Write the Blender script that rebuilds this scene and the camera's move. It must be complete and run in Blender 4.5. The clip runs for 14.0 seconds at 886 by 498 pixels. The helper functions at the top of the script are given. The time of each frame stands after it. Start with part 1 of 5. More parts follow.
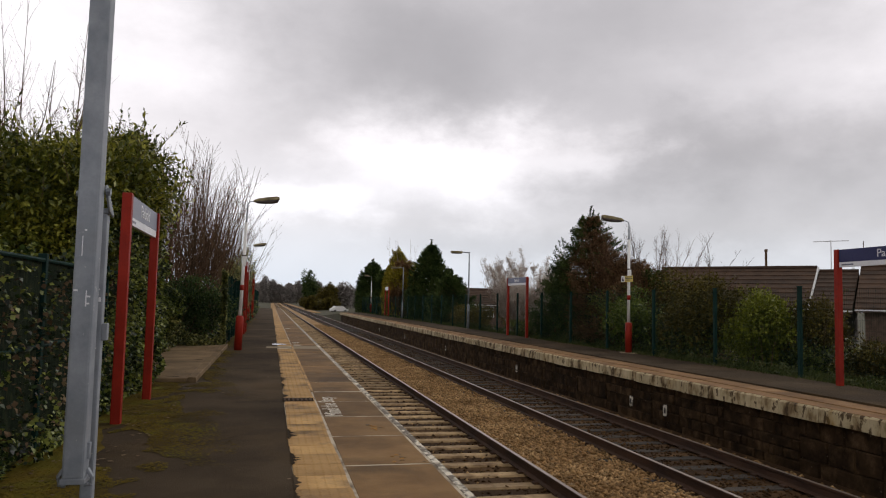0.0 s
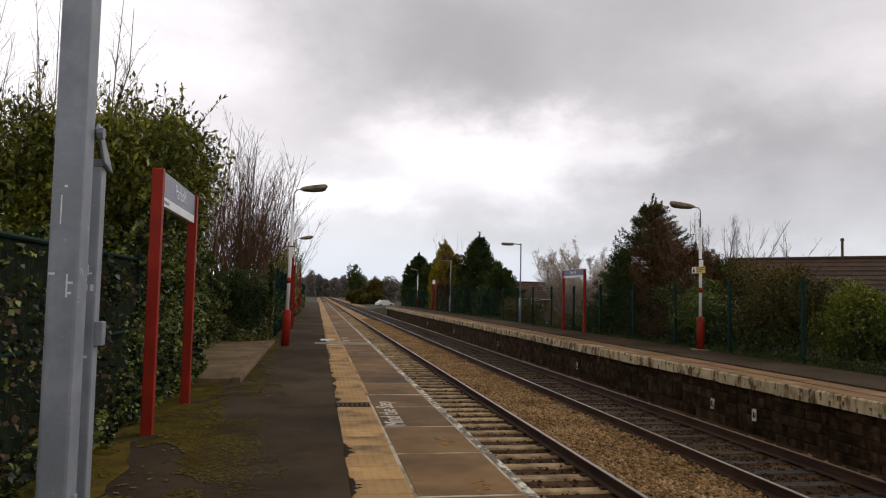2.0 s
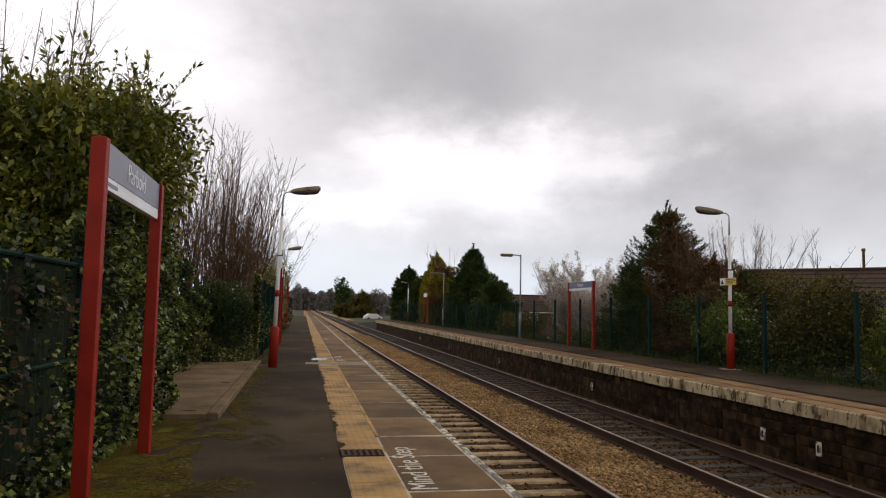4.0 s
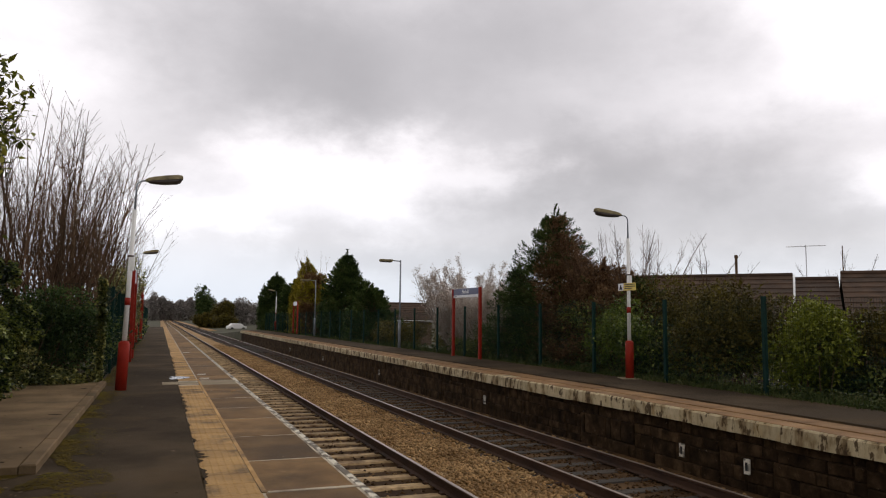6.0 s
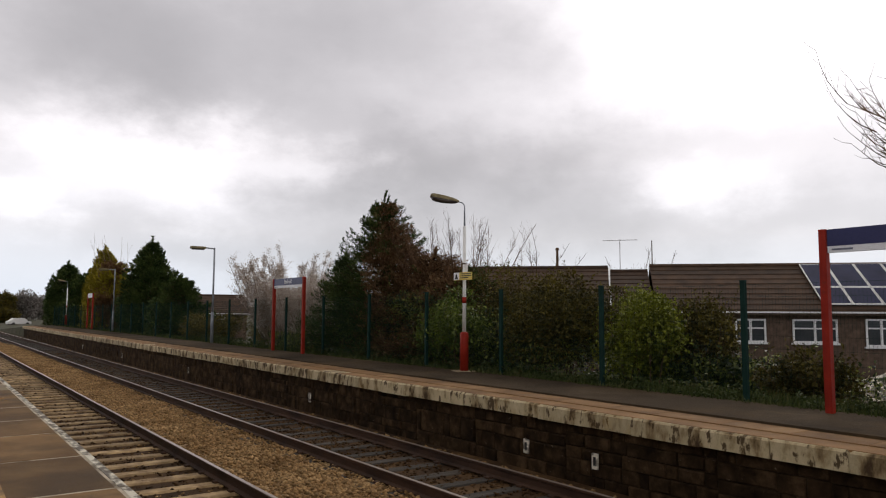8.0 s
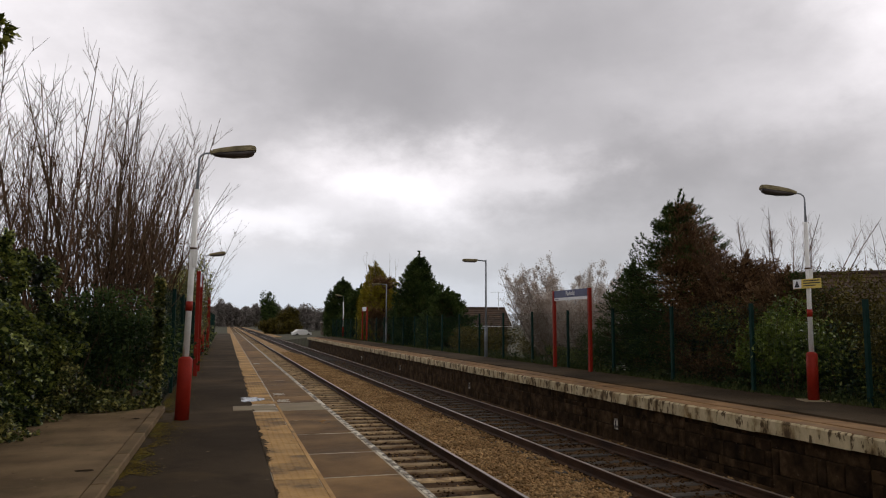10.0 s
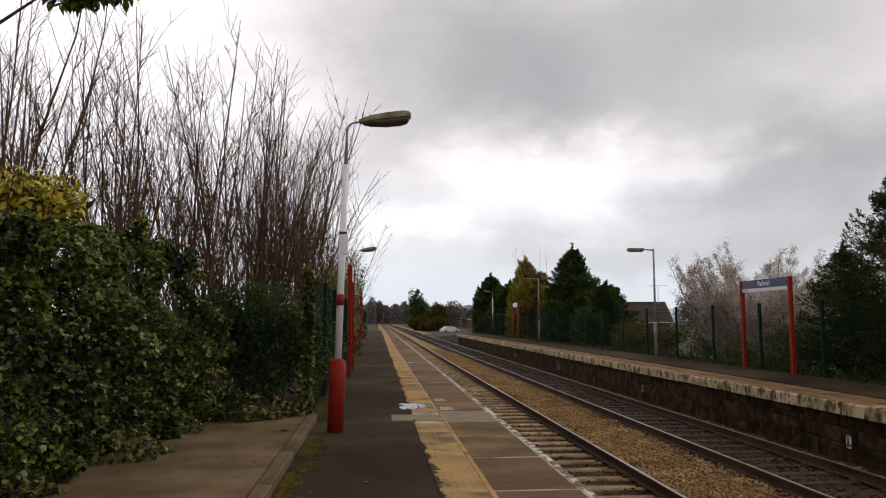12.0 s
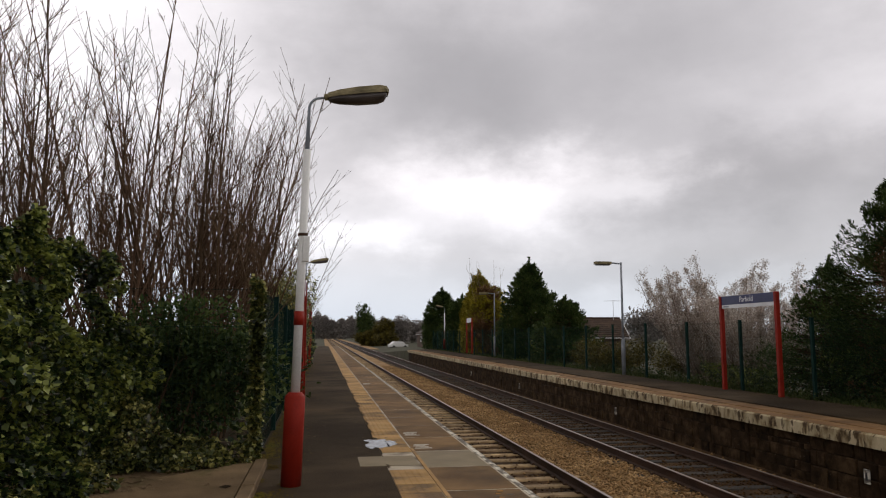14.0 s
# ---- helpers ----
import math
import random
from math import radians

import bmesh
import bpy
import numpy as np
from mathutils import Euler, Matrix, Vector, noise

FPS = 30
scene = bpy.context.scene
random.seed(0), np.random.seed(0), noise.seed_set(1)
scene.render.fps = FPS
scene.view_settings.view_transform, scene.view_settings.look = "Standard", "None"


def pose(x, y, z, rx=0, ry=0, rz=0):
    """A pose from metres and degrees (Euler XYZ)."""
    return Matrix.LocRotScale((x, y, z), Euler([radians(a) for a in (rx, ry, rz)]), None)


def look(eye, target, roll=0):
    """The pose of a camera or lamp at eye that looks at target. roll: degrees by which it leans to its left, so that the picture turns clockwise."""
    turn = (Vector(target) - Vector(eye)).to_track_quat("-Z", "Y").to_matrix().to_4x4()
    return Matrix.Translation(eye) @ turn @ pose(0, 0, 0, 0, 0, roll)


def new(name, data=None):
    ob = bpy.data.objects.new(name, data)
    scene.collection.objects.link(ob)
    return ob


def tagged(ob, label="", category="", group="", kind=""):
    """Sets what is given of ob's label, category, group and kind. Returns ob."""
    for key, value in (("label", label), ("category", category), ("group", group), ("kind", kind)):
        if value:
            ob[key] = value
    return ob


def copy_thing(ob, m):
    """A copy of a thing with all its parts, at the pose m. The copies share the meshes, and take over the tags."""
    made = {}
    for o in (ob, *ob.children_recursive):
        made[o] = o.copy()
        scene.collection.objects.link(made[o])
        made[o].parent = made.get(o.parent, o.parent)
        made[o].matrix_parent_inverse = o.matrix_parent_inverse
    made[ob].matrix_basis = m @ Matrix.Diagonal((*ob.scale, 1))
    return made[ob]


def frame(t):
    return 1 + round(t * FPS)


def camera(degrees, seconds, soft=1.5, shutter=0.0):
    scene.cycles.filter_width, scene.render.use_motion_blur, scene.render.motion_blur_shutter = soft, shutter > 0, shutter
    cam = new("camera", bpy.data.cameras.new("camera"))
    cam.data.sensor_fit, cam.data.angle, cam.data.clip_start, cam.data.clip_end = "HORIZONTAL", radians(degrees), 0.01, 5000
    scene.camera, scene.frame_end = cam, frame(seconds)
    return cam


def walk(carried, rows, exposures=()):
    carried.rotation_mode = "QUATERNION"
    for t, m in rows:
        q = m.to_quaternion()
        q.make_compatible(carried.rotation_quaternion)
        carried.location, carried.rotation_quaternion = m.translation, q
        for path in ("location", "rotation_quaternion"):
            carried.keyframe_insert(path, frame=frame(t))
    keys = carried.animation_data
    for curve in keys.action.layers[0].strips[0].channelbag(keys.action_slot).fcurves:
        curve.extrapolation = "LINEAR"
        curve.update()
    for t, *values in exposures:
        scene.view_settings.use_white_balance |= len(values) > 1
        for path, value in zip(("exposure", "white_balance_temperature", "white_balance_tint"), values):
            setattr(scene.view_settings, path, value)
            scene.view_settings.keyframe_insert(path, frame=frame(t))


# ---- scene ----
cam = camera(62.4, 14.0, soft=1.15)
PATH = [
    (0, (-1.468, 2.002, 1.348), (-1.016, 3.945, 1.495), 1.3),
    (0.5, (-1.518, 2.415, 1.353), (-1.111, 4.368, 1.505), 1.5),
    (1, (-1.472, 2.547, 1.347), (-1.131, 4.513, 1.49), 1.3),
    (1.5, (-1.477, 2.807, 1.324), (-1.157, 4.777, 1.459), 1.1),
    (2, (-1.521, 3.272, 1.322), (-1.186, 5.24, 1.45), 1.2),
    (2.5, (-1.552, 3.765, 1.337), (-1.208, 5.731, 1.462), 1.3),
    (3, (-1.627, 4.266, 1.349), (-1.267, 6.229, 1.481), 1.4),
    (3.2, (-1.634, 4.429, 1.341), (-1.272, 6.391, 1.482), 1.3),
    (5.3, (-1.653, 6.598, 1.363), (-1.21, 8.539, 1.548), 0.8),
    (5.5, (-1.666, 6.769, 1.352), (-1.164, 8.696, 1.542), 0.6),
    (6, (-1.644, 7.07, 1.354), (-0.931, 8.929, 1.546), 0.6),
    (6.5, (-1.63, 7.234, 1.346), (-0.65, 8.967, 1.534), 1.0),
    (7, (-1.316, 7.624, 1.301), (-0.139, 9.231, 1.48), 1.1),
    (7.2, (-1.209, 7.728, 1.302), (0.003, 9.31, 1.471), 0.7),
    (9.3, (-1.66, 9.836, 1.377), (-0.855, 11.655, 1.585), 0.1),
    (9.5, (-1.636, 10.054, 1.398), (-0.907, 11.904, 1.609), 0.3),
    (10, (-1.691, 10.592, 1.388), (-1.131, 12.501, 1.592), 0.3),
    (10.5, (-1.61, 11.14, 1.378), (-1.219, 13.092, 1.563), 0.1),
    (11, (-1.652, 11.571, 1.405), (-1.374, 13.544, 1.576), 0.2),
    (11.5, (-1.699, 12.04, 1.413), (-1.494, 14.022, 1.585), 0.2),
    (12, (-1.756, 12.622, 1.375), (-1.58, 14.605, 1.569), 0.0),
    (12.5, (-1.788, 13.123, 1.402), (-1.623, 15.104, 1.62), 0.2),
    (13, (-1.831, 13.493, 1.388), (-1.651, 15.469, 1.639), -0.2),
    (13.5, (-1.931, 13.928, 1.452), (-1.733, 15.903, 1.7), 0.3),
    (14, (-1.984, 14.412, 1.464), (-1.665, 16.373, 1.697), -0.0),
]
walk(cam, [(t, look(eye, target, roll)) for t, eye, target, roll in PATH], [(0.0, 0.15, 6550, 11), (5.5, 0.24, 6550, 11), (7.0, 0.22, 6550, 11), (9.5, 0.03, 6550, 11), (10.0, -0.06, 6550, 11), (10.5, 0.03, 6550, 11), (12.5, 0.17, 6550, 11), (14.0, 0.08, 6550, 11)])

# ---- world, sun ----
def mk(nt, kind, ins=None, **props):
    n = nt.nodes.new(kind)
    for k, v in props.items():
        if k == "op":
            n.operation = v
        elif k == "blend":
            n.blend_type = v
        elif k == "dtype":
            n.data_type = v
        elif k == "clamp":
            n.use_clamp = v
    for k, v in (ins or {}).items():
        if hasattr(v, "is_linked"):
            nt.links.new(v, n.inputs[k])
        else:
            n.inputs[k].default_value = v
    return n


def mth(nt, op, a, b=0.0, clamp=False):
    return mk(nt, "ShaderNodeMath", {0: a, 1: b}, op=op, clamp=clamp).outputs[0]


def mixc(nt, fac, a, b, blend="MIX"):
    n = mk(nt, "ShaderNodeMix", {0: fac, 6: a, 7: b}, dtype="RGBA", blend=blend)
    return n.outputs[2]


def noise_tex(nt, vec, scale, detail=4.0, rough=0.55):
    return mk(nt, "ShaderNodeTexNoise", {"Vector": vec, "Scale": scale, "Detail": detail, "Roughness": rough})


def ramp(nt, fac, stops):
    n = mk(nt, "ShaderNodeValToRGB", {0: fac})
    e = n.color_ramp.elements
    while len(e) < len(stops):
        e.new(0.5)
    for el, (p, c) in zip(e, stops):
        el.position, el.color = p, (*c, 1)
    return n.outputs[0]


SUN_AZ, SUN_EL = 60.0, 38.0
world = bpy.data.worlds.new("overcast_sky")
scene.world = world
world.use_nodes = True
wt = world.node_tree
wt.nodes.clear()
sky = wt.nodes.new("ShaderNodeTexSky")
sky.sky_type, sky.sun_disc = "NISHITA", False
sky.sun_elevation, sky.sun_rotation = radians(SUN_EL), radians(SUN_AZ)
gen = mk(wt, "ShaderNodeTexCoord").outputs["Generated"]
sep = mk(wt, "ShaderNodeSeparateXYZ", {0: gen})
az = mth(wt, "MULTIPLY", mth(wt, "ARCTAN2", sep.outputs[0], sep.outputs[1]), 57.2958)
el = mth(wt, "MULTIPLY", mth(wt, "ARCSINE", sep.outputs[2]), 57.2958)
sky_n = noise_tex(wt, mk(wt, "ShaderNodeVectorMath", {0: gen, 1: (1, 1, 1.7)}, op="MULTIPLY").outputs[0], 4.0, 8, 0.6)
sep_n = mk(wt, "ShaderNodeSeparateColor", {0: sky_n.outputs["Color"]})
az_w = mth(wt, "ADD", az, mth(wt, "MULTIPLY", mth(wt, "SUBTRACT", sep_n.outputs[0], 0.5), 24.0))
el_w = mth(wt, "ADD", el, mth(wt, "MULTIPLY", mth(wt, "SUBTRACT", sep_n.outputs[1], 0.5), 11.0))


def cloud(a, e, wa, we, gain):
    """A soft cloud or gap in the overcast, by its bearing and height in degrees."""
    u = mth(wt, "DIVIDE", mth(wt, "SUBTRACT", az_w, a), wa)
    v = mth(wt, "DIVIDE", mth(wt, "SUBTRACT", el_w, e), we)
    d = mth(wt, "ADD", mth(wt, "POWER", mth(wt, "ABSOLUTE", u), 2.4), mth(wt, "POWER", mth(wt, "ABSOLUTE", v), 2.4))
    return mth(wt, "MULTIPLY", mth(wt, "EXPONENT", mth(wt, "MULTIPLY", d, -1.0)), gain)


CLOUDS = [(12, 20, 18, 7.0, -0.35), (14, 11.8, 8.0, 3.2, 0.5), (35, 11.5, 12, 4.0, -0.34), (1, 7.2, 5.5, 1.9, 0.32), (36, 23, 13, 6, -0.18),
          (62, 21, 17, 8, 0.6), (-22, 18, 14, 15, 0.35), (20, 5.4, 18, 1.6, -0.12), (56, 9.5, 5, 2.0, 0.22), (26, 12.5, 4, 1.8, 0.22), (60, 7.5, 18, 2.6, -0.14), (38, 6.0, 15, 4.0, -0.15), (56, 13.5, 12, 2.6, -0.2)]
overhead = mk(wt, "ShaderNodeMapRange", {0: el, 1: 24.0, 2: 42.0, 3: 0.8, 4: 0.36}).outputs[0]
behind = mk(wt, "ShaderNodeMapRange", {0: mth(wt, "ABSOLUTE", az), 1: 85.0, 2: 140.0, 3: 1.0, 4: 1.1}).outputs[0]
lum = mth(wt, "ADD", mth(wt, "MULTIPLY", overhead, behind), mth(wt, "MULTIPLY", mth(wt, "SUBTRACT", noise_tex(wt, gen, 6.0, 5, 0.5).outputs[0], 0.5), 0.17))
for c in CLOUDS:
    lum = mth(wt, "ADD", lum, cloud(*c))
lum = mth(wt, "MAXIMUM", lum, 0.33)
tint = mixc(wt, mth(wt, "MULTIPLY", mth(wt, "SUBTRACT", 12.0, el), 0.08, True), (1.0, 0.965, 0.995, 1), (0.95, 0.975, 1.04, 1))
low = mk(wt, "ShaderNodeMapRange", {0: el, 1: 1.0, 2: 6.0, 3: 1.0, 4: 0.0})
tint = mixc(wt, low.outputs[0], tint, (0.86, 0.93, 1.04, 1))
warm = mk(wt, "ShaderNodeMapRange", {0: el, 1: 26.0, 2: 45.0, 3: 0.0, 4: 1.0})
tint = mixc(wt, warm.outputs[0], tint, (1.0, 0.945, 0.87, 1))
cl_col = mk(wt, "ShaderNodeVectorMath", {0: tint, 1: (1, 1, 1)}, op="MULTIPLY")
cl_mul = mk(wt, "ShaderNodeVectorMath", {0: cl_col.outputs[0], "Scale": lum}, op="SCALE")
bg_sky = mk(wt, "ShaderNodeBackground", {0: sky.outputs[0], 1: 0.08})
bg_cl = mk(wt, "ShaderNodeBackground", {0: cl_mul.outputs[0], 1: 1.0})
wmix = mk(wt, "ShaderNodeMixShader", {0: 0.94, 1: bg_sky.outputs[0], 2: bg_cl.outputs[0]})
wt.links.new(wmix.outputs[0], mk(wt, "ShaderNodeOutputWorld").inputs[0])

sun_data = bpy.data.lights.new("sun", "SUN")
sun_data.energy, sun_data.angle, sun_data.color = 0.5, radians(25), (1.0, 0.96, 0.9)
sun = new("sun", sun_data)
sa, se = radians(SUN_AZ), radians(SUN_EL)
sun.matrix_world = look((math.sin(sa) * math.cos(se) * 50, math.cos(sa) * math.cos(se) * 50, math.sin(se) * 50), (0, 0, 0))


# ---- materials ----
def surf(name, stops, scale=4.0, rough=(0.7, 0.95), bump=0.3, bscale=40.0, stain=None, vary=0.0, island=0.0, metal=0.0, stretch=(1, 1, 1), detail=6, trans=0.0, spec=0.4, fine=0.25):
    """A procedural surface: colour stops on a noise, a finer grain, stains with edges of their own, change from piece to piece."""
    m = bpy.data.materials.new(name)
    m.use_nodes = True
    nt = m.node_tree
    nt.nodes.clear()
    tc = mk(nt, "ShaderNodeTexCoord").outputs["Object"]
    info = mk(nt, "ShaderNodeObjectInfo").outputs["Random"]
    vec = mk(nt, "ShaderNodeVectorMath", {0: tc, 1: mk(nt, "ShaderNodeCombineXYZ", {0: mth(nt, "MULTIPLY", info, 37.0), 1: mth(nt, "MULTIPLY", info, 91.0)}).outputs[0]}, op="ADD").outputs[0]
    vec = mk(nt, "ShaderNodeVectorMath", {0: vec, 1: stretch}, op="MULTIPLY").outputs[0]
    n1 = noise_tex(nt, vec, scale, detail)
    col = ramp(nt, n1.outputs[0], stops)
    n2 = noise_tex(nt, vec, bscale, 5, 0.65)
    grain = mth(nt, "ADD", 1.0 - fine, mth(nt, "MULTIPLY", n2.outputs[0], 2 * fine))
    if vary:
        grain = mth(nt, "MULTIPLY", grain, mth(nt, "ADD", 1.0 - vary, mth(nt, "MULTIPLY", info, 2 * vary)))
    if island:
        isl = mk(nt, "ShaderNodeNewGeometry").outputs["Random Per Island"]
        grain = mth(nt, "MULTIPLY", grain, mth(nt, "ADD", 1.0 - island, mth(nt, "MULTIPLY", isl, 2 * island)))
    col = mk(nt, "ShaderNodeVectorMath", {0: col, "Scale": grain}, op="SCALE").outputs[0]
    if stain:
        for sc, sscale, lo, hi, amt in stain:
            n3 = noise_tex(nt, vec, sscale, 8, 0.62)
            mask = mk(nt, "ShaderNodeMapRange", {0: n3.outputs[0], 1: lo, 2: hi, 3: 0.0, 4: amt})
            col = mixc(nt, mask.outputs[0], col, (*sc, 1))
    rg = mk(nt, "ShaderNodeMapRange", {0: n2.outputs[0], 1: 0.3, 2: 0.7, 3: rough[0], 4: rough[1]}).outputs[0]
    b = mk(nt, "ShaderNodeBsdfPrincipled", {"Base Color": col, "Roughness": rg, "Metallic": metal, "Specular IOR Level": spec})
    if bump:
        bm_ = mk(nt, "ShaderNodeBump", {"Strength": bump, "Distance": 0.01, "Height": n2.outputs[0]})
        nt.links.new(bm_.outputs[0], b.inputs["Normal"])
    out = b.outputs[0]
    if trans:
        tr = mk(nt, "ShaderNodeBsdfTranslucent", {0: col})
        out = mk(nt, "ShaderNodeMixShader", {0: trans, 1: out, 2: tr.outputs[0]}).outputs[0]
    nt.links.new(out, mk(nt, "ShaderNodeOutputMaterial").inputs[0])
    return m


def leaf_mat(name, a, b, c, spec=0.22, rough=0.5, trans=0.25, single=0.55, clump=1.9):
    """Leaves whose colour changes from leaf to leaf between three tones."""
    m = bpy.data.materials.new(name)
    m.use_nodes = True
    nt = m.node_tree
    nt.nodes.clear()
    isl = mk(nt, "ShaderNodeNewGeometry").outputs["Random Per Island"]
    big = noise_tex(nt, mk(nt, "ShaderNodeTexCoord").outputs["Object"], 1.3, 3).outputs[0]
    f = mth(nt, "ADD", mth(nt, "MULTIPLY", isl, single), mth(nt, "SUBTRACT", mth(nt, "MULTIPLY", big, clump), clump * 0.5 - 0.5 + single * 0.5 - 0.06))
    col = ramp(nt, f, [(0.0, a), (0.5, b), (1.0, c)])
    p = mk(nt, "ShaderNodeBsdfPrincipled", {"Base Color": col, "Roughness": rough, "Specular IOR Level": spec})
    tr = mk(nt, "ShaderNodeBsdfTranslucent", {0: col})
    mx = mk(nt, "ShaderNodeMixShader", {0: trans, 1: p.outputs[0], 2: tr.outputs[0]})
    nt.links.new(mx.outputs[0], mk(nt, "ShaderNodeOutputMaterial").inputs[0])
    return m


TARMAC = surf("tarmac", [(0.28, (0.03374, 0.02473, 0.01565)), (0.5, (0.06971, 0.05045, 0.03219)), (0.75, (0.1405, 0.104, 0.06707))], 0.7, (0.85, 1.0), 0.8, 90, [((0.02699, 0.01917, 0.01252), 0.35, 0.5, 0.6, 0.75), ((0.1125, 0.07467, 0.03756), 0.6, 0.54, 0.66, 0.5), ((0.2025, 0.1513, 0.09837), 5.0, 0.66, 0.71, 0.5)], fine=0.5, spec=0.07)
MOSS = surf("mossy_tarmac", [(0.3, (0.07219, 0.04836, 0.008778)), (0.5, (0.1444, 0.1016, 0.01436)), (0.75, (0.1341, 0.1354, 0.01596))], 1.5, (0.85, 1), 0.8, 60, [((0.04125, 0.03192, 0.01756), 1.4, 0.5, 0.62, 0.6)], fine=0.5, spec=0.1)
SLAB = surf("edge_slab_concrete", [(0.3, (0.1152, 0.06332, 0.02336)), (0.5, (0.1897, 0.1067, 0.04071)), (0.72, (0.2845, 0.1688, 0.06785))], 1.4, (0.65, 0.95), 0.5, 60, [((0.07448, 0.04664, 0.02262), 0.8, 0.5, 0.64, 0.7), ((0.3253, 0.2054, 0.09045), 7, 0.66, 0.72, 0.5)], vary=0.28, fine=0.4, spec=0.25)
PALE = surf("new_concrete", [(0.3, (0.2094, 0.163, 0.09856)), (0.7, (0.3203, 0.2552, 0.1613))], 1.6, (0.6, 0.85), 0.3, 70, spec=0.25)
JOINT = surf("pale_mortar", [(0.35, (0.161, 0.1232, 0.084)), (0.55, (0.575, 0.4928, 0.378))], 2.5, (0.8, 1), 0.5, 60)
TACTILE = surf("buff_tactile", [(0.3, (0.3498, 0.203, 0.07505)), (0.55, (0.5405, 0.3292, 0.1314)), (0.75, (0.6994, 0.4484, 0.194))], 2.2, (0.65, 0.95), 0.5, 60, [((0.1192, 0.07707, 0.04502), 1.1, 0.5, 0.62, 0.85)], vary=0.14, fine=0.35, spec=0.25)
CHIPPED = surf("chipped_white_paint", [(0.46, (0.161, 0.1344, 0.105)), (0.5, (0.345, 0.3136, 0.252)), (0.56, (0.759, 0.7056, 0.588))], 9, (0.6, 0.9), 0.6, 60, stretch=(1, 0.6, 1))
COPING = surf("coping_paint", [(0.34, (0.0735, 0.0441, 0.0204)), (0.42, (0.273, 0.196, 0.09775)), (0.5, (0.483, 0.392, 0.2338)), (0.75, (0.63, 0.5292, 0.34))], 2.8, (0.6, 0.9), 0.7, 40, [((0.0735, 0.0441, 0.0187), 5.5, 0.54, 0.59, 0.95), ((0.378, 0.2254, 0.0425), 1.1, 0.6, 0.72, 0.6)], stretch=(1, 1.5, 0.7), vary=0.1, spec=0.25)
PAVING = surf("brown_paving", [(0.3, (0.1529, 0.08109, 0.03302)), (0.5, (0.2445, 0.1352, 0.05661)), (0.72, (0.3362, 0.2027, 0.09433))], 1.2, (0.65, 0.95), 0.4, 60, [((0.09173, 0.05946, 0.03538), 0.7, 0.52, 0.68, 0.6)], vary=0.12, spec=0.2)
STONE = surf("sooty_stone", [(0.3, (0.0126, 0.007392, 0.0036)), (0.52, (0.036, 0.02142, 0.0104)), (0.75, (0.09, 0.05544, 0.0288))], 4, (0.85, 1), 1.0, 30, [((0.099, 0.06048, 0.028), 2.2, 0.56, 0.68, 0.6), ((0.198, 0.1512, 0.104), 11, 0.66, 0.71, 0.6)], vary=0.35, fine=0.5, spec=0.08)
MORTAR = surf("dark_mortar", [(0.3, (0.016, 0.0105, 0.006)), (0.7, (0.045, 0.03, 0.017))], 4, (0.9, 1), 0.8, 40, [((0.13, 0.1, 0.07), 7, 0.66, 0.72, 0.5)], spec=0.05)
BALLAST = surf("ballast_stone", [(0.25, (0.1416, 0.07603, 0.02924)), (0.5, (0.3156, 0.1901, 0.08173)), (0.75, (0.5225, 0.3509, 0.1721))], 1.2, (0.8, 1), 0.8, 50, island=0.45, fine=0.4, spec=0.2)
# a much darker brown than BALLAST, for the gaps between sleepers
BALLAST_DARK = surf("dark_ballast", [(0.25, (0.0194, 0.009607, 0.003641)), (0.5, (0.05544, 0.02883, 0.01092)), (0.75, (0.1386, 0.07686, 0.03059))], 1.2, (0.8, 1), 0.8, 50, island=0.6, fine=0.4, spec=0.15)
SLEEPER = surf("concrete_sleeper", [(0.3, (0.2138, 0.1408, 0.06801)), (0.6, (0.4704, 0.3244, 0.1685))], 5, (0.7, 0.95), 0.5, 50, [((0.1176, 0.05975, 0.02129), 2.2, 0.5, 0.64, 0.8)], vary=0.3)
TIMBER = surf("tarred_sleeper", [(0.3, (0.0187, 0.01394, 0.01014)), (0.7, (0.06375, 0.05084, 0.039))], 3, (0.7, 0.95), 0.6, 40, stretch=(0.3, 3, 1), vary=0.3)
RUST = surf("rusty_rail", [(0.3, (0.02844, 0.01224, 0.006)), (0.7, (0.08125, 0.0374, 0.018))], 6, (0.7, 0.95), 0.4, 60, stretch=(1, 0.2, 1))
POLISHED = surf("rail_head_steel", [(0.3, (0.28, 0.22, 0.18)), (0.7, (0.5, 0.43, 0.38))], 3, (0.28, 0.45), 0.05, 60, metal=0.9, stretch=(6, 0.1, 1))
GALV = surf("galvanised_steel", [(0.3, (0.1924, 0.2146, 0.2442)), (0.5, (0.2664, 0.2886, 0.3182)), (0.72, (0.3478, 0.37, 0.3996))], 6, (0.45, 0.7), 0.1, 60, [((0.148, 0.1591, 0.1739), 3, 0.54, 0.66, 0.5), ((0.518, 0.5254, 0.5402), 26, 0.66, 0.7, 0.7)], metal=0.15, fine=0.2)
WHITE = surf("white_paint", [(0.3, (0.76, 0.75, 0.71)), (0.7, (0.85, 0.84, 0.81))], 3, (0.35, 0.6), 0.1, 60, [((0.42, 0.38, 0.3), 5, 0.66, 0.74, 0.5)])
RED = surf("red_paint", [(0.3, (0.216, 0.015, 0.0075)), (0.7, (0.32, 0.024, 0.011))], 3, (0.4, 0.65), 0.15, 50, [((0.096, 0.024, 0.01), 3.5, 0.6, 0.72, 0.7)], spec=0.15)
